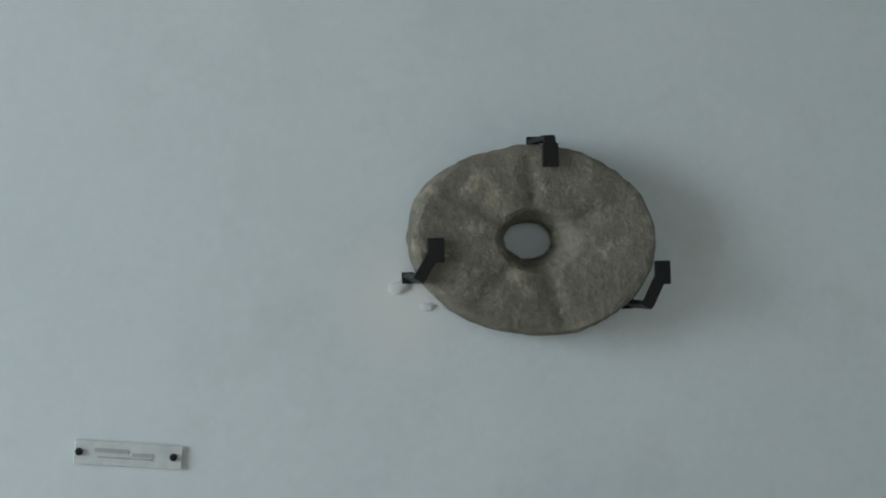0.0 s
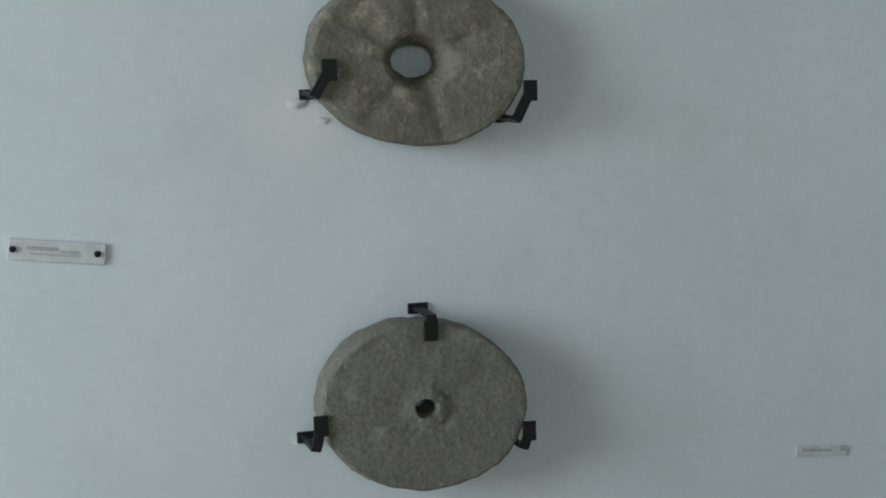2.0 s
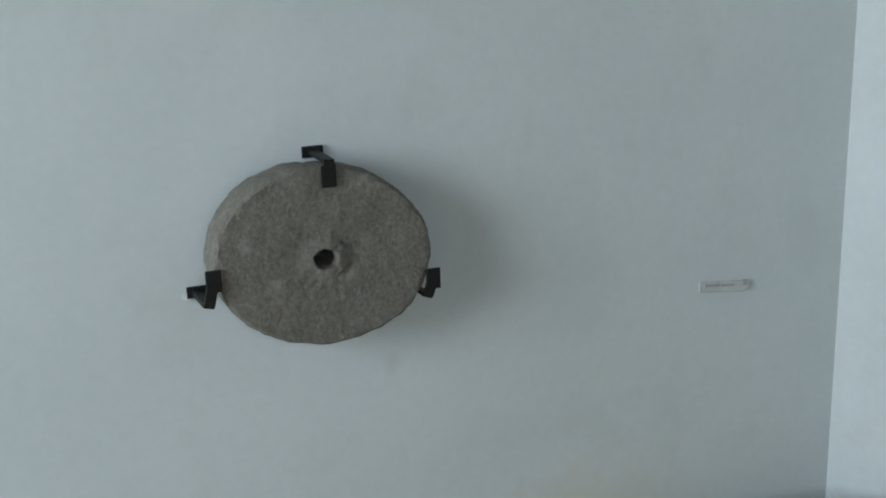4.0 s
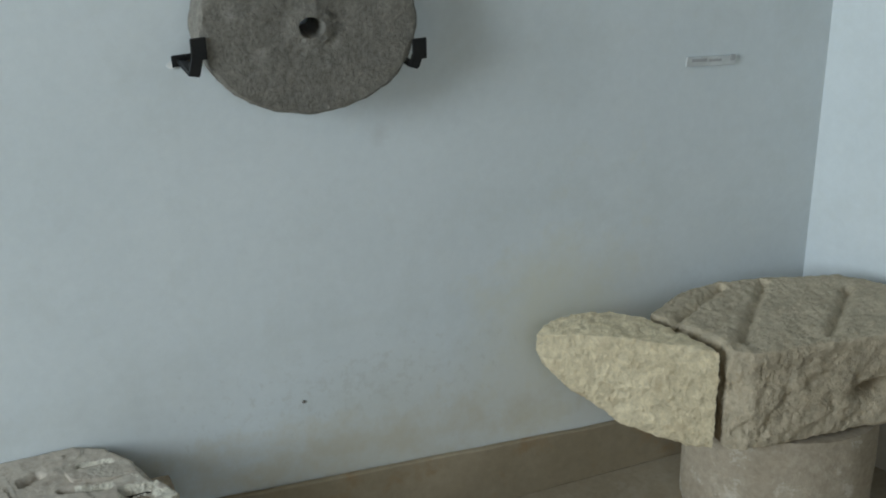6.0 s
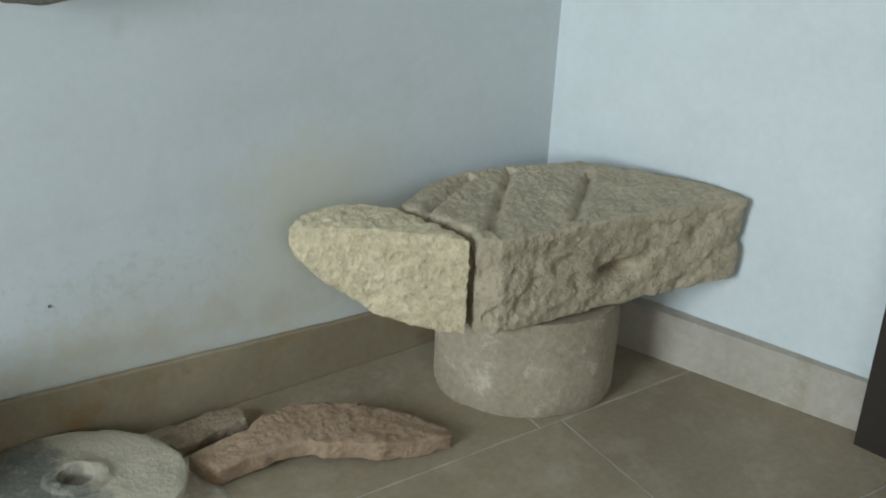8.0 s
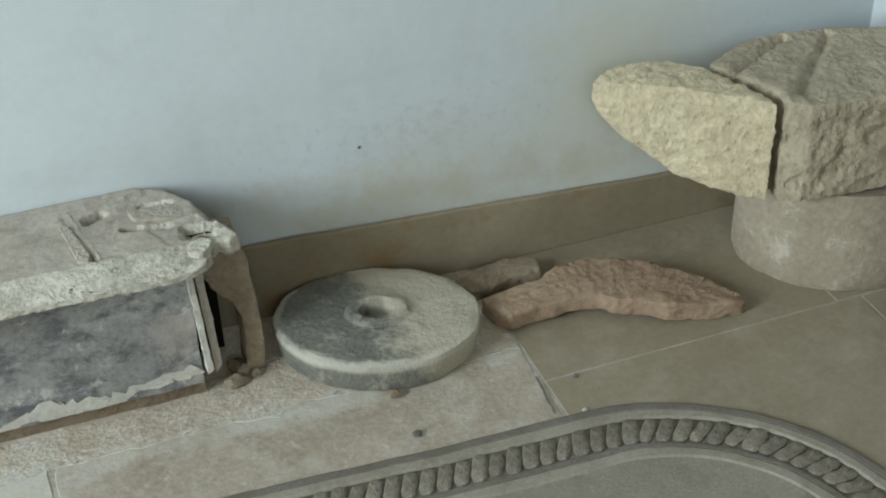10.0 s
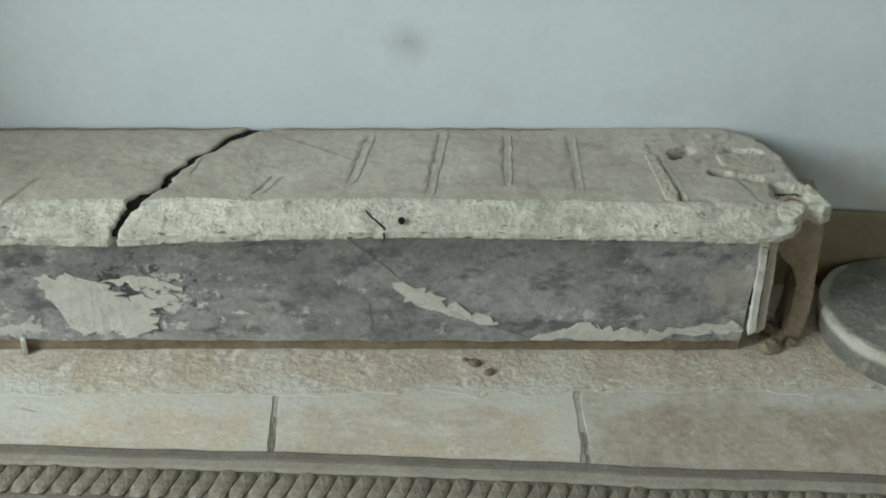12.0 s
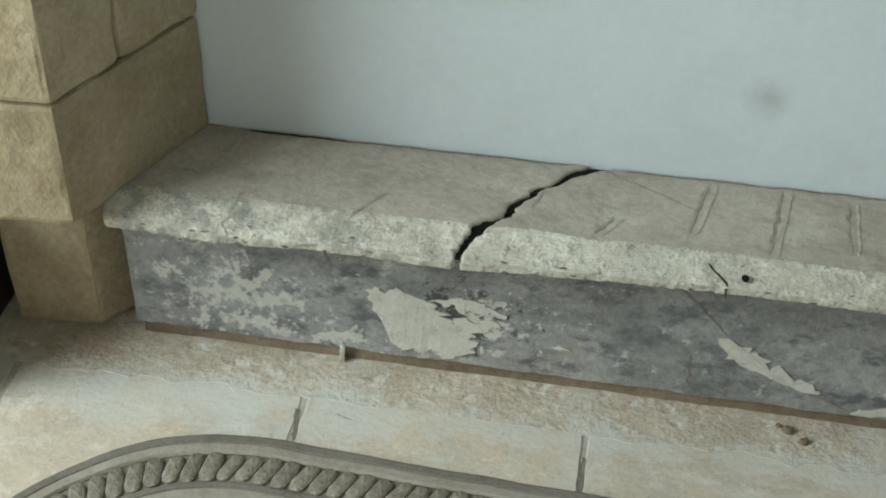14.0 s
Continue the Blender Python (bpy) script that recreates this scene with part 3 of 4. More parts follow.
def line_on(tree, points, wide, name, material, parent, seed, down=Vector((0, 0, -1)), wander=0.004):
    """A thin jagged line laid on a surface, seen along the way down."""
    pts = []
    for (a, c) in zip(points, points[1:]):
        a, c = Vector(a), Vector(c)
        k = max(2, int((c - a).length / 0.008))
        pts += [a.lerp(c, i / k) for i in range(k)]
    pts.append(Vector(points[-1]))
    side0 = (pts[-1] - pts[0]).cross(down).normalized()
    bm, row = bmesh.new(), []
    for i, p in enumerate(pts):
        p = p + side0 * wander * (noise.noise(Vector((i * 0.45, seed, 0))) + 0.5 * noise.noise(Vector((i * 1.3, seed, 4))))
        w = wide * (0.55 + 0.6 * abs(noise.noise(Vector((i * 0.35, seed, 9))))) * (0.35 if i in (0, len(pts) - 1) else 1.0)
        pair = []
        for s in (-0.5, 0.5):
            q = p + side0 * w * s
            hit = tree.ray_cast(q - down * 0.2, down)[0]
            pair.append(bm.verts.new((hit if hit else q) - down * 0.0012))
        row.append(pair)
    for (a, c), (d, e) in zip(row, row[1:]):
        bm.faces.new((a, c, e, d))
    return part(name, bm, material, parent)


Z = BENCH_Z
for i, (a, c, w) in enumerate((((-0.642, -0.03), (-0.672, -0.165), 0.006), ((-0.92, -0.085), (-0.937, -0.145), 0.004), ((-0.796, -0.145), (-0.826, -0.198), 0.004),
                               ((-0.512, -0.02), (-0.540, -0.20), 0.005), ((-0.288, -0.03), (-0.286, -0.19), 0.005), ((-0.150, -0.05), (-0.112, -0.215), 0.006),
                               ((-0.40, -0.03), (-0.408, -0.18), 0.004), ((-0.818, -0.015), (-0.66, -0.10), 0.004))):
    line_on(right_tree, ((*a, Z), (*c, Z)), w * 1.4, "scored_line", SCORE, right_slab, i * 2.3)
    if i not in (1, 7):
        line_on(right_tree, ((a[0] + 0.016, a[1], Z), (c[0] + 0.014, c[1], Z)), w * 1.9, "worn_streak", STREAK, right_slab, i * 2.3 + 140.0, wander=0.003)
for i, (a, c) in enumerate((((-1.427, -0.19), (-1.44, -0.235)), ((-1.188, -0.150), (-1.235, -0.225)))):
    line_on(left_tree, ((*a, Z), (*c, Z)), 0.008, "scored_line", SCORE, left_slab, i + 31.0)
# Dark strips stand for the shade down in the chipped hollows.
for i, (a, c, w) in enumerate((((-0.106, -0.087), (-0.078, -0.071), 0.012), ((-0.038, -0.139), (0.033, -0.151), 0.007), ((0.062, -0.172), (0.105, -0.179), 0.009), ((0.003, -0.069), (0.048, -0.077), 0.006))):
    line_on(right_tree, ((*a, Z), (*c, Z)), w, "chip_hole", VOID, right_slab, 50.0 + i, wander=0.002)
line_on(right_tree, ((0.070, -0.197, Z), (0.098, -0.203, Z)), 0.028, "chip_hole", EARTH, right_slab, 55.0)
line_on(right_tree, ((-0.112, -0.195, Z), (-0.106, -0.222, Z)), 0.006, "chip_hole", GRIT, right_slab, 56.0)
AHEAD = Vector((0, 0.8, -0.6)).normalized()
line_on(right_tree, ((-0.637, -0.232, 0.362), (-0.626, -0.246, 0.357), (-0.605, -0.264, 0.349), (-0.606, -0.287, 0.338)), 0.0055, "hairline_crack", VOID, right_slab, 60.0, AHEAD, 0.003)
pits = random.Random(11)
for k in range(46):
    px = pits.uniform(-1.62, 0.02)
    pz = pits.choice((0.332, 0.334, 0.337, 0.342, 0.348, 0.354))
    py = -0.297 + (pz - 0.33) * 1.3
    if abs(px + 1.04) > 0.05:
        tree, slab_ob = (left_tree, left_slab) if px < -1.04 else (right_tree, right_slab)
        line_on(tree, ((px, py, pz), (px + pits.uniform(0.006, 0.016), py, pz + pits.uniform(-0.003, 0.003))), pits.uniform(0.003, 0.007), "pit", GRIT, slab_ob, 100.0 + k, AHEAD, 0.002)
line_on(left_tree, ((-1.425, -0.235, 0.36), (-1.45, -0.26, 0.35), (-1.43, -0.285, 0.338)), 0.005, "hairline_crack", SCORE, left_slab, 61.0, AHEAD, 0.004)
line_on(left_tree, ((-1.47, -0.010, Z), (-1.28, -0.012, Z)), 0.007, "wall_gap", VOID, left_slab, 63.0)
line_on(left_tree, ((-1.29, -0.011, Z), (-0.88, -0.009, Z)), 0.005, "wall_gap", GRIT, left_slab, 64.0, wander=0.003)
line_on(right_tree, ((-0.79, -0.010, Z), (-0.30, -0.010, Z)), 0.004, "wall_gap", GRIT, right_slab, 65.0, wander=0.003)
# The crack's shade is a black sheet laid just below the top.
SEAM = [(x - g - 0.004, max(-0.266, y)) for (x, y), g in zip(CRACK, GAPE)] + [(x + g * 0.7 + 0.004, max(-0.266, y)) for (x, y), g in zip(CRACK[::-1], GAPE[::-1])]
part("crack_shade", prism(SEAM, 0.334, lambda x, y: 0.3625 - 0.42 * max(0.0, -0.212 - y)), VOID, bench, "near-black sheet painted as the shade inside the crack")
part("core", box(-1.60, -0.05, -0.155, -0.006, 0.0, 0.334), EARTH, bench)
front_bm = stone([(-1.66, -0.193), (0.046, -0.209), (0.046, -0.165), (-1.64, -0.158)], 0.034, lambda x, y: 0.326 if x < -1.0 else 0.335, 0.022, 0, 0.003, 12.0, 4.0, 0.5)
front_bm.normal_update()
front_tree = BVHTree.FromBMesh(front_bm)
front = part("front_panel", front_bm, GREYCOAT, bench, "dark grey cement coat, stained and flaking", smooth=True)
part("foot_strip", stone([(-1.65, -0.184), (0.048, -0.198), (0.048, -0.150), (-1.63, -0.150)], 0.0, 0.040, 0.025, 0, 0.003, 12.0, 8.0), EARTH, bench, "brown recessed foot of the bench")


def flake(outline, seed, jag=0.016, teeth=0.0):
    """A thin ragged patch on the bench's front."""
    pts = []
    for (a, c), (d, e) in zip(outline, outline[1:] + outline[:1]):
        k = max(2, int(math.hypot(d - a, e - c) / 0.005))
        pts += [(a + (d - a) * i / k, c + (e - c) * i / k) for i in range(k)]
    bm, fr, bk = bmesh.new(), [], []
    for i, (x, z) in enumerate(pts):
        q = Vector((x * 70, z * 70, seed))
        x, z = x + jag * (noise.noise(q) + 0.7 * noise.noise(q * 2.7)) * min(1.0, len(pts) / 40), z + jag * 0.7 * (noise.noise(q + Vector((9, 4, 0))) + 0.7 * noise.noise(q * 2.9)) * min(1.0, len(pts) / 40)
        if teeth and x > -1.10:
            x += teeth * noise.noise(Vector((0.0, z * 95, 3.0)))
        z = max(0.037, min(0.328, z))
        hit = front_tree.ray_cast(Vector((x, -0.6, z)), Vector((0, 1, 0)))[0]
        y = hit.y if hit else -0.206
        fr.append(bm.verts.new((x, y - 0.0025, z)))
        bk.append(bm.verts.new((x, y + 0.006, z)))
    bm.faces.new(fr)
    for i in range(len(fr)):
        j = (i + 1) % len(fr)
        bm.faces.new((fr[i], bk[i], bk[j], fr[j]))
    bmesh.ops.triangulate(bm, faces=bm.faces)
    return bm


FLAKES = [
    [(-1.21, 0.191), (-1.16, 0.196), (-1.12, 0.180), (-1.07, 0.150), (-1.05, 0.120), (-1.02, 0.085), (-1.045, 0.045), (-1.10, 0.051), (-1.16, 0.055), (-1.17, 0.095), (-1.195, 0.146)],
    [(-1.10, 0.175), (-1.06, 0.190), (-1.01, 0.188), (-0.975, 0.170), (-1.0, 0.160), (-1.05, 0.168)],
    [(-1.06, 0.13), (-1.02, 0.145), (-0.97, 0.137), (-1.0, 0.120), (-1.04, 0.110)],
    [(-0.885, 0.106), (-0.86, 0.110), (-0.845, 0.103), (-0.865, 0.098)],
    [(-0.585, 0.172), (-0.55, 0.168), (-0.50, 0.130), (-0.44, 0.095), (-0.40, 0.078), (-0.45, 0.086), (-0.53, 0.116), (-0.56, 0.135)],
    [(-0.349, 0.044), (-0.266, 0.066), (-0.127, 0.060), (-0.06, 0.066), (-0.027, 0.078), (0.038, 0.082), (0.030, 0.060), (-0.03, 0.055), (-0.094, 0.043), (-0.128, 0.037), (-0.226, 0.037)],
]
for i, outline in enumerate(FLAKES):
    part("plaster_patch", flake(outline, i * 3.7, 0.020, 0.055 if i == 0 else 0.0), PATCH, bench, "bare pale plaster where the grey coat has peeled")
INTO = Vector((0, 1, 0))
for i, pts in enumerate((((-0.736, -0.21, 0.318), (-0.659, -0.21, 0.270), (-0.629, -0.21, 0.238), (-0.579, -0.21, 0.188)), ((-0.47, -0.21, 0.10), (-0.347, -0.21, 0.045)),
                         ((-0.635, -0.21, 0.132), (-0.631, -0.21, 0.063), (-0.615, -0.21, 0.04)), ((-1.30, -0.21, 0.30), (-1.275, -0.21, 0.22)))):
    line_on(front_tree, pts, 0.004, "hairline_crack", GRIT, front, 70.0 + i, INTO)

for k, (poly, z, tilt) in enumerate((([(-0.030, -0.092), (0.040, -0.086), (0.078, -0.098), (0.092, -0.128), (0.045, -0.136), (-0.020, -0.122)], 0.365, -0.06),
                                     ([(0.052, -0.218), (0.082, -0.214), (0.098, -0.226), (0.090, -0.248), (0.072, -0.262), (0.050, -0.250)], 0.360, 0.12),
                                     ([(0.114, -0.172), (0.126, -0.192), (0.143, -0.226), (0.124, -0.234), (0.108, -0.222), (0.106, -0.192)], 0.358, 0.10),
                                     ([(-0.152, -0.088), (-0.136, -0.090), (-0.112, -0.205), (-0.116, -0.218), (-0.134, -0.214)], 0.366, 0.05))):
    mx = sum(x for x, y in poly) / len(poly)
    part("loose_flake", stone(poly, lambda x, y: z - 0.008, lambda x, y: z + 0.007 + tilt * (x - mx), 0.008, 1, 0.0018, 40.0, 90.0 + k, 0.7), CHIPPED if k in (1, 2) else BENCHTOP, right_slab)
part("lime_dribble", stone([(-1.269, -0.188), (-1.261, -0.188), (-1.257, -0.203), (-1.267, -0.206)], 0.0, 0.042, 0.01, 1, 0.003, 40.0, 12.0), PATCH, bench)

# broken open end of the bench
def upright_slice(outline, y0, y1, size, amp, seed):
    """A plate standing in the plane of the wall, from y0 to y1, with a ragged outline."""
    bm = prism([(x, z) for x, z in outline], -y1, -y0)
    bmesh.ops.transform(bm, matrix=pose(0, 0, 0, 90, 0, 0), verts=bm.verts)
    refine(bm, size)
    bmesh.ops.smooth_vert(bm, verts=bm.verts, factor=0.4, use_axis_x=True, use_axis_y=True, use_axis_z=True)
    roughen(bm, amp, 26.0, seed, 0.6)
    for v in bm.verts:
        v.co.z = max(0.0, v.co.z)
    return bm


part("lath", upright_slice([(0.040, 0.330), (0.052, 0.330), (0.066, 0.068), (0.054, 0.060)], -0.222, -0.208, 0.012, 0.002, 20.0), PATCH, bench, "pale split lath at the bench's end")
part("lath", upright_slice([(0.056, 0.330), (0.072, 0.330), (0.084, 0.070), (0.070, 0.056)], -0.214, -0.200, 0.012, 0.002, 23.0), BENCHTOP, bench, "pale split lath at the bench's end")
part("end_bracket", upright_slice([(0.074, 0.330), (0.150, 0.330), (0.164, 0.26), (0.174, 0.16), (0.176, 0.08), (0.172, 0.0), (0.138, 0.0), (0.140, 0.07), (0.139, 0.14), (0.124, 0.178), (0.092, 0.214), (0.076, 0.25)], -0.172, -0.105, 0.014, 0.004, 31.0), BROWN, bench, "brown crumbling corbel at the bench's open end")
# Black box added to paint the deep shade inside the open end.
part("hollow_shade", box(0.046, 0.112, -0.075, -0.018, 0.0, 0.29), VOID, bench, "black box added as the shade inside the hollow end")
part("bolt_hole", lathe([(0.0, -0.002), (0.006, -0.002), (0.006, 0.004), (0.0, 0.004)], 12), VOID, bench).matrix_world = pose(-0.577, -0.2535, 0.3565, 60, 0, 0)

# ---- millstones hung on the wall ----
def hung_millstone(at, rx, rz, thick, hole, material, label, seed, collar=0.0, turn=0.0):
    x, z = at
    ob = thing("hanging_millstone", None, label, "millstone", "millstones on the wall")
    edge = 1.0
    prof = [(hole, 0.0), (edge - 0.03, 0.0), (edge, 0.10 * thick), (edge, thick - 0.012), (edge - 0.012, thick - 0.004), (edge - 0.04, thick)]
    prof = [(r, h) for r, h in prof]
    if collar:
        prof += [(collar + 0.14, thick), (collar + 0.09, thick + 0.006), (collar + 0.02, thick + 0.007), (hole, thick - 0.004)]
    else:
        prof += [(hole + 0.15, thick), (hole + 0.11, thick - 0.007), (hole + 0.03, thick * 0.45), (hole, thick * 0.1)]
    fine = []
    for (a, b), (c, d) in zip(prof, prof[1:]):
        k = max(1, int(abs(c - a) / 0.05 + abs(d - b) / 0.012))
        fine += [(a + (c - a) * i / k, b + (d - b) * i / k) for i in range(k)]
    fine.append(prof[-1])
    bm = lathe(fine, 110, rx, rz)
    roughen(bm, 0.0035, 20.0, seed, 0.6)
    for v in bm.verts:
        a = math.atan2(v.co.y, v.co.x)
        r = math.hypot(v.co.x / rx, v.co.y / rz)
        if not collar and 0.34 < r < 0.9 and v.co.z > thick * 0.6:
            for g in (0.5, 1.75, 2.7, 4.0, 5.1):
                d = (a - g + math.pi) % (2 * math.pi) - math.pi
                v.co.z -= 0.005 * math.exp(-((d * r / 0.07) ** 2))
        if r > 0.9:
            v.co.xy *= 1.0 + 0.018 * noise.noise(Vector((math.cos(a) * 1.7, math.sin(a) * 1.7, seed))) + 0.008 * noise.noise(Vector((math.cos(a) * 9, math.sin(a) * 9, seed)))
    bmesh.ops.transform(bm, matrix=pose(x, -0.018, z, 90, turn, 0), verts=bm.verts)
    part("stone_disc", bm, material, ob, smooth=True)
    return ob


def clamp(parent, tab, foot, face, wide=0.026, high=0.037, sole=(0.010, 0.009)):
    """A bent flat iron: tab on the face, leg over the rim back to the wall."""
    bm = bmesh.new()
    (x, z), (u, w) = tab, foot
    add_box(bm, x - wide / 2, x + wide / 2, face - 0.007, face - 0.001, z - high / 2, z + high / 2, 0.0015)
    d = Vector((u - x, 0, w - z))
    n = Vector((-d.z, 0, d.x)).normalized() * 0.009
    a, b = Vector((x, face - 0.004, z)) , Vector((u, face - 0.004, w))
    c = Vector((u, -0.001, w))
    for p, q in ((a, b), (b, c)):
        up = Vector((0, -1, 0)) if p is a else d.normalized()
        t = up * 0.0035
        vs = [bm.verts.new(s + n * i + t * j) for s in (p, q) for i, j in ((-1, -1), (1, -1), (1, 1), (-1, 1))]
        for f in ((0, 1, 2, 3), (7, 6, 5, 4), (0, 4, 5, 1), (1, 5, 6, 2), (2, 6, 7, 3), (3, 7, 4, 0)):
            bm.faces.new([vs[k] for k in f])
    add_box(bm, u - sole[0], u + sole[0], -0.006, -0.001, w - sole[1], w + sole[1], 0.001)
    return part("clamp", bm, IRON, parent, "black iron clamp")


FACE = -0.018 - 0.072
upper = hung_millstone((0.479, 1.736), 0.197, 0.147, 0.066, 0.205, BASALT, "brown-grey stone millstone with a wide eye, clamped to the wall", 3.0, 0.0, 5.0)
clamp(upper, (0.498, 1.866), (0.497, 1.893), FACE)
clamp(upper, (0.314, 1.724), (0.288, 1.682), FACE)
clamp(upper, (0.676, 1.680), (0.650, 1.630), FACE)
lower = hung_millstone((0.472, 1.121), 0.193, 0.156, 0.072, 0.10, GRANITE, "speckled grey stone millstone with a small socket, clamped to the wall", 9.0, 0.10, 9.0)
clamp(lower, (0.482, 1.262), (0.484, 1.287), FACE, sole=(0.019, 0.010))
clamp(lower, (0.278, 1.108), (0.268, 1.066), FACE, sole=(0.017, 0.010))
clamp(lower, (0.665, 1.060), (0.654, 1.030), FACE, sole=(0.014, 0.010))


def plaster_dab(parent, x, z, r, seed):
    bm = blob(0, 0, 0, r, 0.8, seed)
    bmesh.ops.scale(bm, vec=(1.3, 0.25, 0.9), verts=bm.verts)
    bmesh.ops.translate(bm, vec=(x, -0.003, z), verts=bm.verts)
    part("plaster_dab", bm, FRESH, parent, "white dab of fresh plaster at the clamp's foot", smooth=True)


plaster_dab(upper, 0.272, 1.668, 0.014, 2.0)
plaster_dab(upper, 0.316, 1.636, 0.009, 5.0)
plaster_dab(lower, 0.253, 1.060, 0.010, 8.0)


def wall_label(cx, cz, wide, high, tilt, screws, bars):
    ob = thing("wall_label", None, "small pale museum label plate with a grey printed line", "label", "labels on the wall")
    m = pose(cx, -0.002, cz, 0, tilt, 0)
    bm = box(-wide / 2, wide / 2, -0.004, 0.0, -high / 2, high / 2, 0.001)
    bmesh.ops.transform(bm, matrix=m, verts=bm.verts)
    part("plate", bm, ACRYLIC, ob)
    for x in screws:
        bm = lathe([(0.0, 0.006), (0.005, 0.005), (0.006, 0.0), (0.0, 0.0)], 12)
        bmesh.ops.transform(bm, matrix=m @ pose(x, -0.004, 0, 90, 0, 0), verts=bm.verts)
        part("screw", bm, SCREW, ob)
    for x, w, z, h in bars:
        bm = box(x - w / 2, x + w / 2, -0.0055, -0.004, z - h / 2, z + h / 2)
        bmesh.ops.transform(bm, matrix=m, verts=bm.verts)
        part("print_line", bm, INK, ob)
    return ob


wall_label(-0.145, 1.431, 0.158, 0.036, 7.0, (-0.072, 0.066), ((-0.025, 0.05, 0.004, 0.006), (0.02, 0.03, 0.0, 0.005), (-0.005, 0.08, -0.006, 0.002)))
wall_label(1.336, 0.926, 0.118, 0.020, 5.0, (), ((-0.03, 0.035, 0.003, 0.006), (0.008, 0.03, 0.002, 0.005), (0.05, 0.012, 0.006, 0.012)))
for x, z, r in ((0.443, 0.351, 0.0038),):
    bm = lathe([(0.0, 0.002), (r * 0.7, 0.0015), (r, 0.0), (0.0, 0.0)], 10)
    bmesh.ops.transform(bm, matrix=pose(x, -0.001, z, 90, 0, 0), verts=bm.verts)
    tagged(part("nail_hole", bm, SPOT), "small dark nail hole in the white wall", "nail hole", "nail holes in the wall", "structure")

# ---- carved slab on a column drum ----
drum = tagged(part("column_drum", lathe(steps([(0.0, 0.0), (0.97, 0.0), (1.0, 0.012), (1.0, 0.20), (0.98, 0.236), (0.0, 0.236)], 0.05), 72, 0.20, 0.15), DRUM, smooth=True),
              "pale limestone column drum standing on the floor", "column drum")
me = drum.data
bm = bmesh.new()
bm.from_mesh(me)
roughen(bm, 0.004, 16.0, 7.0, 0.4)
for v in bm.verts:
    v.co.z = max(0.0, v.co.z)
bm.to_mesh(me)
bm.free()
drum.matrix_world = pose(1.405, -0.25, 0.001, 0, 0, -33)
slab = thing("carved_slab", None, "rough cream limestone slab with scored top, resting on a column drum", "stone slab")


def slab_low(x, y):
    knots = ((0.90, 0.405), (0.942, 0.345), (1.03, 0.270), (1.117, 0.240), (1.2, 0.240), (1.8, 0.270))
    for (a, b), (c, d) in zip(knots, knots[1:]):
        if x <= c:
            return b + (d - b) * max(0.0, x - a) / (c - a)
    return 0.270


LIP = [(0.905, -0.098), (0.942, -0.130), (0.985, -0.168), (1.03, -0.206), (1.09, -0.260), (1.174, -0.338), (1.168, -0.30), (1.138, -0.20), (1.118, -0.150), (1.07, -0.105), (1.02, -0.080), (0.965, -0.070), (0.93, -0.076)]
BLOCK = [(1.194, -0.342), (1.232, -0.374), (1.32, -0.388), (1.45, -0.406), (1.62, -0.438), (1.79, -0.475), (1.79, -0.44), (1.775, -0.395), (1.69, -0.268), (1.59, -0.155), (1.52, -0.125), (1.43, -0.098), (1.34, -0.082),
         (1.25, -0.085), (1.135, -0.145), (1.165, -0.20), (1.202, -0.30)]
part("broken_edge", stone(LIP, slab_low, lambda x, y: 0.462 - 0.02 * max(0.0, (1.0 - x)) / 0.1, 0.011, 1, 0.0042, 26.0, 40.0, 0.8), LITCREAM, slab, "broken end of the slab, coloured paler for the light from the left", smooth=True)
bm = stone(BLOCK, lambda x, y: slab_low(x, y), 0.464, 0.011, 2, 0.0042, 22.0, 44.0, 0.75)
for v in bm.verts:
    if v.co.z > 0.44:
        for (ax, ay), (bx, by) in (((1.23, -0.325), (1.43, -0.12)), ((1.40, -0.375), (1.57, -0.22)), ((1.15, -0.20), (1.34, -0.10))):
            dx, dy = bx - ax, by - ay
            d = abs((v.co.x - ax) * dy - (v.co.y - ay) * dx) / math.hypot(dx, dy)
            s = ((v.co.x - ax) * dx + (v.co.y - ay) * dy) / (dx * dx + dy * dy)
            if 0 < s < 1:
                v.co.z -= 0.015 * math.exp(-((d / 0.010) ** 2))
    if v.co.y < -0.30 - (v.co.x - 1.19) * 0.2 and v.co.z < 0.44:
        q = v.co * 34.0
        v.co.y += 0.010 * max(0.0, noise.noise(q) - 0.05) + 0.008 * abs(noise.noise(q * 0.55)) - 0.002 * noise.noise(q * 1.9)
    pit = ((v.co.x - 1.51) / 0.034) ** 2 + ((v.co.z - 0.335) / 0.016) ** 2
    if v.co.y < -0.34:
        v.co.y += 0.085 * math.exp(-pit)
part("block", bm, CREAM, slab, smooth=True)

# ---- things on the floor ----
mill = thing("floor_millstone", None, "round lichen-stained millstone with a raised eye lying on the floor", "millstone")
bm = lathe(steps([(0.0, 0.0), (0.92, 0.0), (0.96, 0.010), (1.0, 0.058), (0.992, 0.070), (0.95, 0.075), (0.32, 0.079), (0.285, 0.088), (0.225, 0.090), (0.175, 0.085), (0.16, 0.058), (0.0, 0.050)], 0.05), 96, 0.207, 0.161)
roughen(bm, 0.0035, 18.0, 60.0, 0.5)
for v in bm.verts:
    a = math.atan2(v.co.y, v.co.x)
    v.co.xy *= 1.0 + 0.02 * noise.noise(Vector((math.cos(a) * 2, math.sin(a) * 2, 4.0)))
    v.co.z = max(0.0, v.co.z)
disc = part("stone_disc", bm, LICHEN, mill, smooth=True)
disc.matrix_world = pose(0.404, -0.181, 0.001, 0, 0, -20)
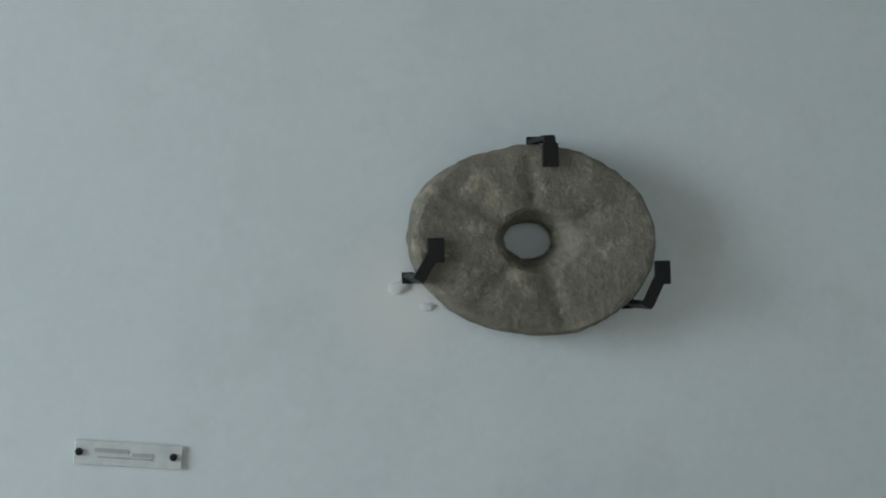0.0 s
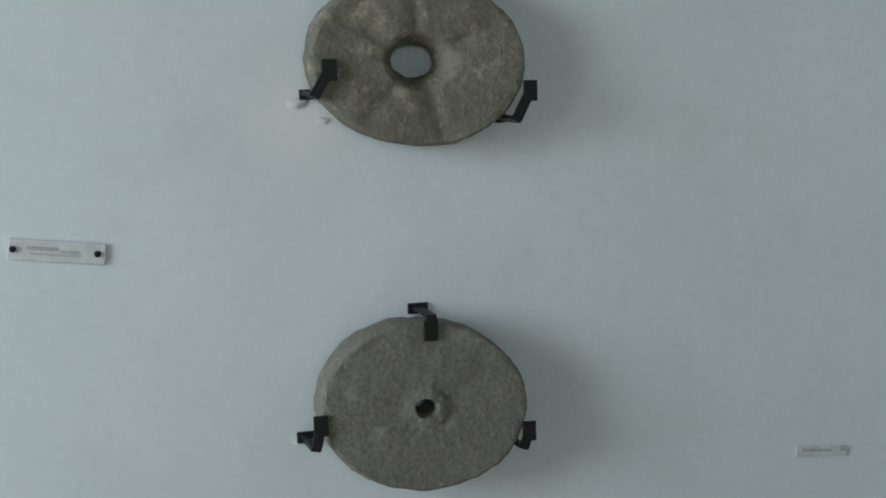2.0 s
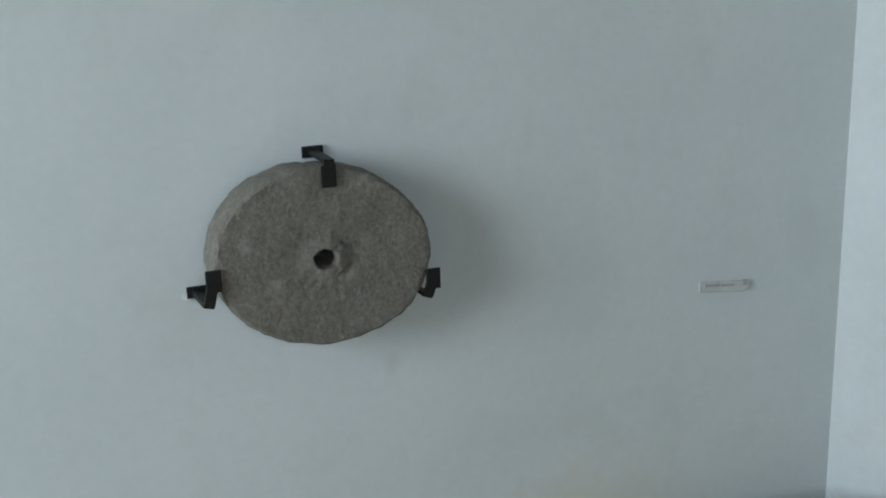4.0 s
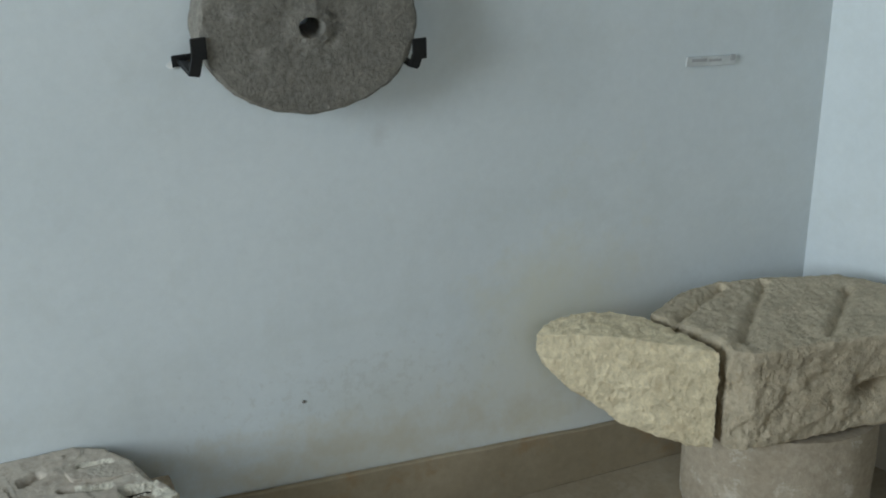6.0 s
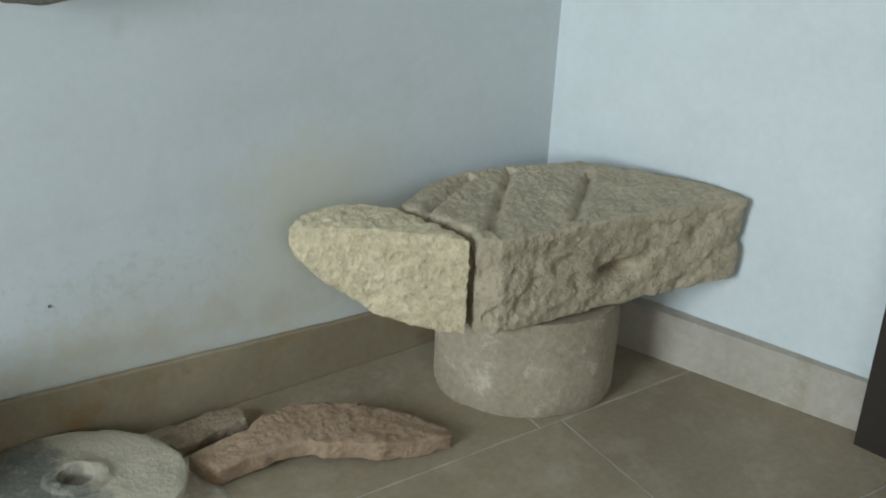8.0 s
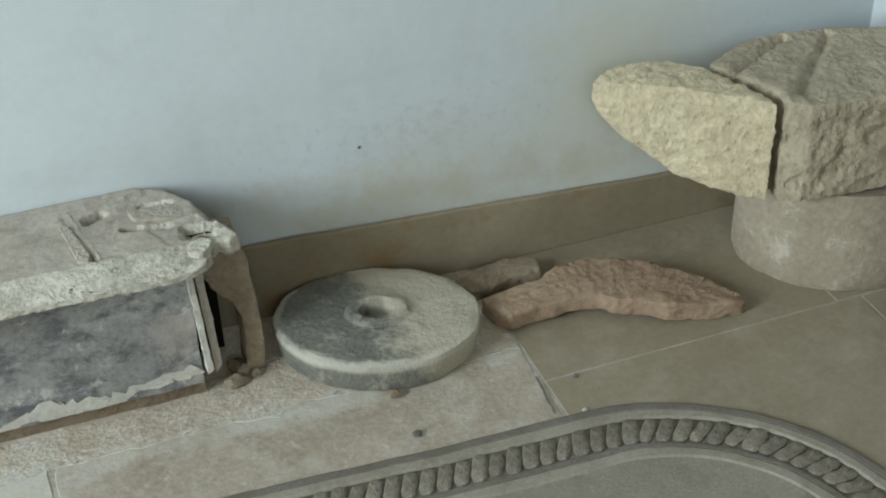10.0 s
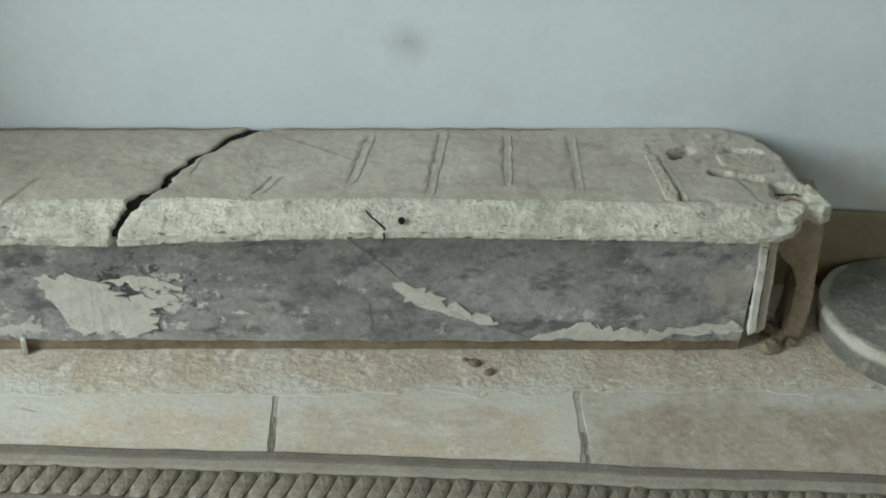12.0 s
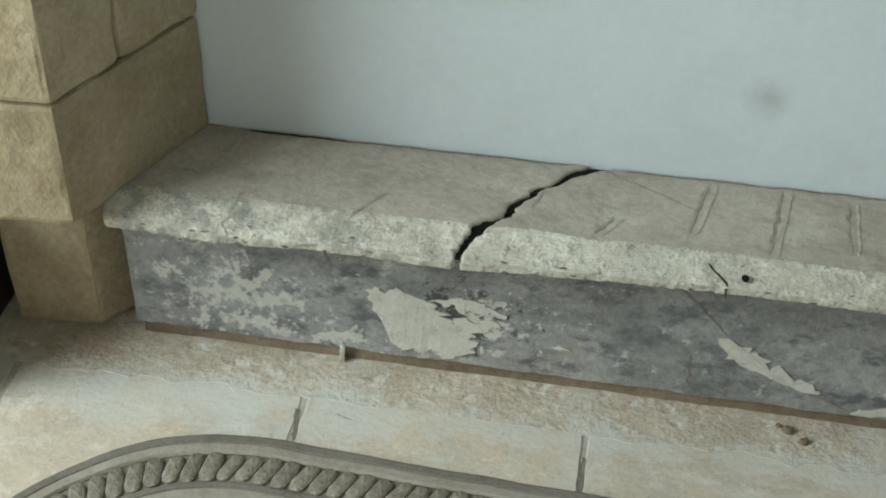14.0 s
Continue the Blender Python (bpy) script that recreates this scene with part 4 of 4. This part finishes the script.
bm = blob(0.383, -0.350, 0.007, 0.011, 0.7, 3.0)
tagged(part("pebble", bm, EARTH), "small dark pebble beside the millstone", "pebble", "pebbles on the floor")

ARC = [(0.630, -0.172), (0.640, -0.215), (0.664, -0.252), (0.721, -0.249), (0.787, -0.254), (0.850, -0.266), (0.879, -0.296), (0.917, -0.310), (0.969, -0.345), (1.065, -0.372), (1.130, -0.380),
       (1.135, -0.352), (1.098, -0.297), (1.048, -0.240), (0.985, -0.192), (0.92, -0.160), (0.865, -0.146), (0.815, -0.148), (0.759, -0.168), (0.691, -0.168)]


def arc_low(x, y):
    """The fragment bridges a little hollow along its inner curve."""
    return 0.014 * math.exp(-((x - 0.84) / 0.13) ** 2) if y < -0.23 else 0.0


tagged(part("stone_fragment", stone(ARC, arc_low, lambda x, y: 0.034 + 0.022 * math.sin(max(0.0, min(3.14, (x - 0.60) * 5.4))) + 0.05 * max(-0.12, y + 0.25), 0.010, 2, 0.0045, 24.0, 70.0, 0.6), TERRA, smooth=True),
       "curved reddish fragment of a broken stone ring on the floor", "stone fragment", "stone fragments")
CHIP = [(0.600, -0.078), (0.667, -0.056), (0.743, -0.045), (0.795, -0.073), (0.788, -0.122), (0.730, -0.118), (0.673, -0.128), (0.636, -0.130)]
tagged(part("stone_fragment", stone(CHIP, 0.0, lambda x, y: 0.024 + 0.012 * (x - 0.6) / 0.2, 0.011, 1, 0.005, 30.0, 75.0, 0.6), BROWN, smooth=True),
       "small brown stone fragment lying behind the larger one", "stone fragment", "stone fragments")
for x, y, r, s in ((0.075, -0.215, 0.020, 1.0), (0.10, -0.185, 0.016, 2.0), (0.12, -0.20, 0.012, 3.0), (0.09, -0.165, 0.018, 4.0)):
    tagged(part("rubble", blob(x + 0.03, y + 0.015, r * 0.5, r, 0.7, s), BROWN if s < 3 else EARTH), "crumbled plaster lump at the bench's open end", "rubble", "rubble by the bench")
for x, y, r, s, m in ((0.385, -0.466, 0.010, 5.0, SPOT), (0.702, -0.521, 0.006, 6.0, PATCH), (0.727, -0.426, 0.006, 7.0, SPOT), (-0.444, -0.232, 0.012, 8.0, EARTH), (-0.418, -0.255, 0.010, 9.0, EARTH), (-0.46, -0.222, 0.006, 10.0, EARTH)):
    tagged(part("pebble", blob(x, y, r * 0.4, r, 0.6, s), m), "small crumb of stone on the floor", "pebble", "pebbles on the floor")


tagged(part("door_leaf", stone([(1.877, -0.80), (1.910, -0.80), (2.125, -1.55), (2.085, -1.56)], 0.0, 2.05, 0.3, 0, 0.0, 1.0), DARKWOOD), "dark wooden door leaf standing open by the side wall", "door", kind="structure")

# ---- rug with a rope border ----
rug = thing("oval_rug", None, "beige and grey rug with rounded corners and a rope-pattern border", "rug")
RUG_C, RUG_TURN = Vector((-0.345, -1.135, 0.0)), radians(-3.3)
HALF_L, HALF_W, RAD = 1.475, 0.66, 0.46


def rug_point(s, inset):
    """A point on the border at the fraction s of its length, inset from the edge, and the outward way."""
    a, b, r = HALF_L - inset, HALF_W - inset, max(0.02, RAD - inset)
    straight, short, turn = 2 * (a - r), 2 * (b - r), math.pi * r / 2
    d = (s % 1.0) * (2 * straight + 2 * short + 4 * turn)
    for k, (length, ox, oy, ang) in enumerate(((straight, a - r, b, 90), (turn, -(a - r), b - r, 90), (short, -a, b - r, 180), (turn, -(a - r), -(b - r), 180),
                                               (straight, -(a - r), -b, 270), (turn, a - r, -(b - r), 270), (short, a, -(b - r), 0), (turn, a - r, b - r, 0))):
        if d <= length:
            if k % 2 == 0:
                n = Vector((math.cos(radians(ang)), math.sin(radians(ang)), 0))
                p = Vector((ox, oy, 0)) + Vector((-n.y, n.x, 0)) * d
            else:
                g = radians(ang) + d / r
                n = Vector((math.cos(g), math.sin(g), 0))
                p = Vector((ox, oy, 0)) + n * r
            break
        d -= length
    turned = Matrix.Rotation(RUG_TURN, 3, "Z")
    p = turned @ p + RUG_C
    n = turned @ n
    wave = 0.007 * noise.noise(Vector((p.x * 3.5, p.y * 3.5, 2.0))) + 0.003 * noise.noise(Vector((p.x * 14, p.y * 14, 2.0)))
    return p + n * wave, n


def band(name, inset0, inset1, low, high, material, label):
    """A raised band round the rug."""
    bm, k, rings = bmesh.new(), 260, []
    prof = [(inset0, 0.0005), (inset0, high * 0.6 + low * 0.4), (inset0 + 0.004, high), (inset1 - 0.004, high), (inset1, low)]
    for ins, z in prof:
        ring = []
        for i in range(k):
            p, n = rug_point(i / k, ins)
            ring.append(bm.verts.new((p.x, p.y, z)))
        rings.append(ring)
    for a, b in zip(rings, rings[1:]):
        for i in range(k):
            bm.faces.new((a[i], a[(i + 1) % k], b[(i + 1) % k], b[i]))
    return part(name, bm, material, rug, label)


band("border_band", 0.0, 0.020, 0.005, 0.009, RUG_EDGE, "dark grey edging band")
band("border_band", 0.019, 0.042, 0.005, 0.010, RUG_CREAM, "cream band")
band("border_bed", 0.040, 0.108, 0.0015, 0.0025, RUG_BED, "grey ground of the rope pattern")
band("border_band", 0.106, 0.122, 0.004, 0.009, RUG_EDGE, "dark grey inner line")
bm = bmesh.new()
bm.faces.new([bm.verts.new((*rug_point(i / 260, 0.144)[0].xy, 0.006)) for i in range(260)])
part("field", bm, RUG_FIELD, rug, "worn grey middle of the rug")
band("border_band", 0.121, 0.146, 0.005, 0.010, RUG_CREAM, "cream band")

bm = bmesh.new()
bmesh.ops.create_uvsphere(bm, u_segments=10, v_segments=7, radius=1.0)
for v in bm.verts:
    v.co = Vector([math.copysign(abs(c) ** 0.62, c) for c in v.co])
    v.co.x += 0.22 * math.sin(v.co.y * 2.2)
bmesh.ops.scale(bm, vec=(0.0150, 0.033, 0.0062), verts=bm.verts)
twist = part("rope_twist", bm, RUG_TWIST, rug, smooth=True)
COUNT = 224
for i in range(COUNT):
    p, n = rug_point((i + 0.5) / COUNT, 0.073)
    ang = math.atan2(n.y, n.x) - math.pi / 2 - radians(13)
    ob = twist if i == 0 else new("rope_twist", twist.data)
    ob.parent = rug
    wob = noise.noise(Vector((i * 0.7, 1.0, 0.0)))
    ob.matrix_local = Matrix.Translation((p.x, p.y, 0.0042 + 0.0025 * wob)) @ Matrix.Rotation(ang + 0.34 * wob, 4, "Z") @ Matrix.Diagonal((1.0 + 0.28 * wob, 1.0 + 0.20 * noise.noise(Vector((i * 0.9, 7.0, 0.0))), 1.0, 1.0))

# ---- floor of stone flags ----
floor = tagged(part("floor", box(-4.6, 3.9, FAR - 0.3, 0.3, -0.1, -0.0012), MORTAR), "floor of worn beige limestone flags with pale joints", "floor", kind="structure")


def flag(x0, x1, y0, y1, material, skew=0.0):
    corners = [(x0, y1), (x1, y1), (x1 + skew, y0), (x0 + skew, y0)]
    foot = []
    for (ax, ay), (cx_, cy_) in zip(corners, corners[1:] + corners[:1]):
        k = max(2, min(24, int(math.hypot(cx_ - ax, cy_ - ay) / 0.025)))
        for i in range(k):
            px, py = ax + (cx_ - ax) * i / k, ay + (cy_ - ay) * i / k
            g = (0.0012 if material is TAN else 0.003) + (0.003 if material is TAN else 0.016) * abs(noise.noise(Vector((px * 17, py * 17, x0 * 3))))
            mx, my = (x0 + x1 + skew) / 2 - px, (y0 + y1) / 2 - py
            foot.append((px + math.copysign(g, mx) * (abs(mx) > (x1 - x0) * 0.48), py + math.copysign(g, my) * (abs(my) > (y1 - y0) * 0.48)))
    bm = prism(foot, -0.03, 0.0)
    top = [e for e in bm.edges if all(v.co.z > -0.01 for v in e.verts)]
    bmesh.ops.bevel(bm, geom=top, offset=0.0015, segments=1, affect="EDGES")
    lift = 0.0008 * noise.noise(Vector((x0 * 3.1, y0 * 3.7, 0.5))) + 0.0006
    for v in bm.verts:
        v.co.z += lift
    part("flagstone", bm, material, floor)


ROWS = [(-0.285, -0.93, [-4.6, -3.5, -2.4, -1.85, -1.31, -0.80, -0.262, 0.665]),
        (0.0, -0.415, [0.665, 1.33, 2.2]), (-0.415, -0.93, [0.665, 1.385, 2.5])]
y = -0.93
k = 0
while y > FAR:
    ROWS.append((y, max(FAR, y - 0.54), [-4.6 + (0.31 if k % 2 else 0.0) + 0.62 * i for i in range(14)]))
    y -= 0.54
    k += 1
for y1, y0, xs in ROWS:
    for x0, x1 in zip(xs, xs[1:]):
        flag(x0, x1, y0, y1, TAN if x0 > 0.6 else MIDFLAG if y1 == -0.285 and x0 > -0.3 else FLAG)
strip = prism([(-4.6, 0.0), (0.66, 0.0)] + [(0.66 - 0.02 * i, -0.305 + 0.024 * noise.noise(Vector((i * 0.21, 3.0, 0))) + 0.012 * noise.noise(Vector((i * 0.7, 5.0, 0)))) for i in range(264)], -0.03, 0.0022)
refine(strip, 0.03)
for v in strip.verts:
    if v.co.z > -0.01:
        v.co.z += 0.0012 * noise.noise(v.co * 30.0) - 0.0002
part("mortar_strip", strip, ROUGHCAST, floor)

# dirt-filled stretches of the joints
for i, pts in enumerate((((-0.800, -0.36), (-0.803, -0.45)), ((-1.318, -0.335), (-1.305, -0.41)), ((-0.263, -0.40), (-0.263, -0.47)), ((0.655, -0.40), (0.645, -0.51)), ((-1.245, -0.335), (-1.215, -0.345)))):
    bm, prev = bmesh.new(), None
    (ax, ay), (cx_, cy_) = pts
    for k in range(12):
        f = k / 11
        x = ax + (cx_ - ax) * f + 0.004 * noise.noise(Vector((k * 0.6, i * 3.0, 0)))
        w = 0.004 + 0.006 * abs(noise.noise(Vector((k * 0.5, i * 5.0, 2))))
        pair = [bm.verts.new((x - w / 2, ay + (cy_ - ay) * f, 0.0026)), bm.verts.new((x + w / 2, ay + (cy_ - ay) * f, 0.0026))]
        if prev:
            bm.faces.new((prev[0], prev[1], pair[1], pair[0]))
        prev = pair
    part("joint_dirt", bm, GRIT, floor)
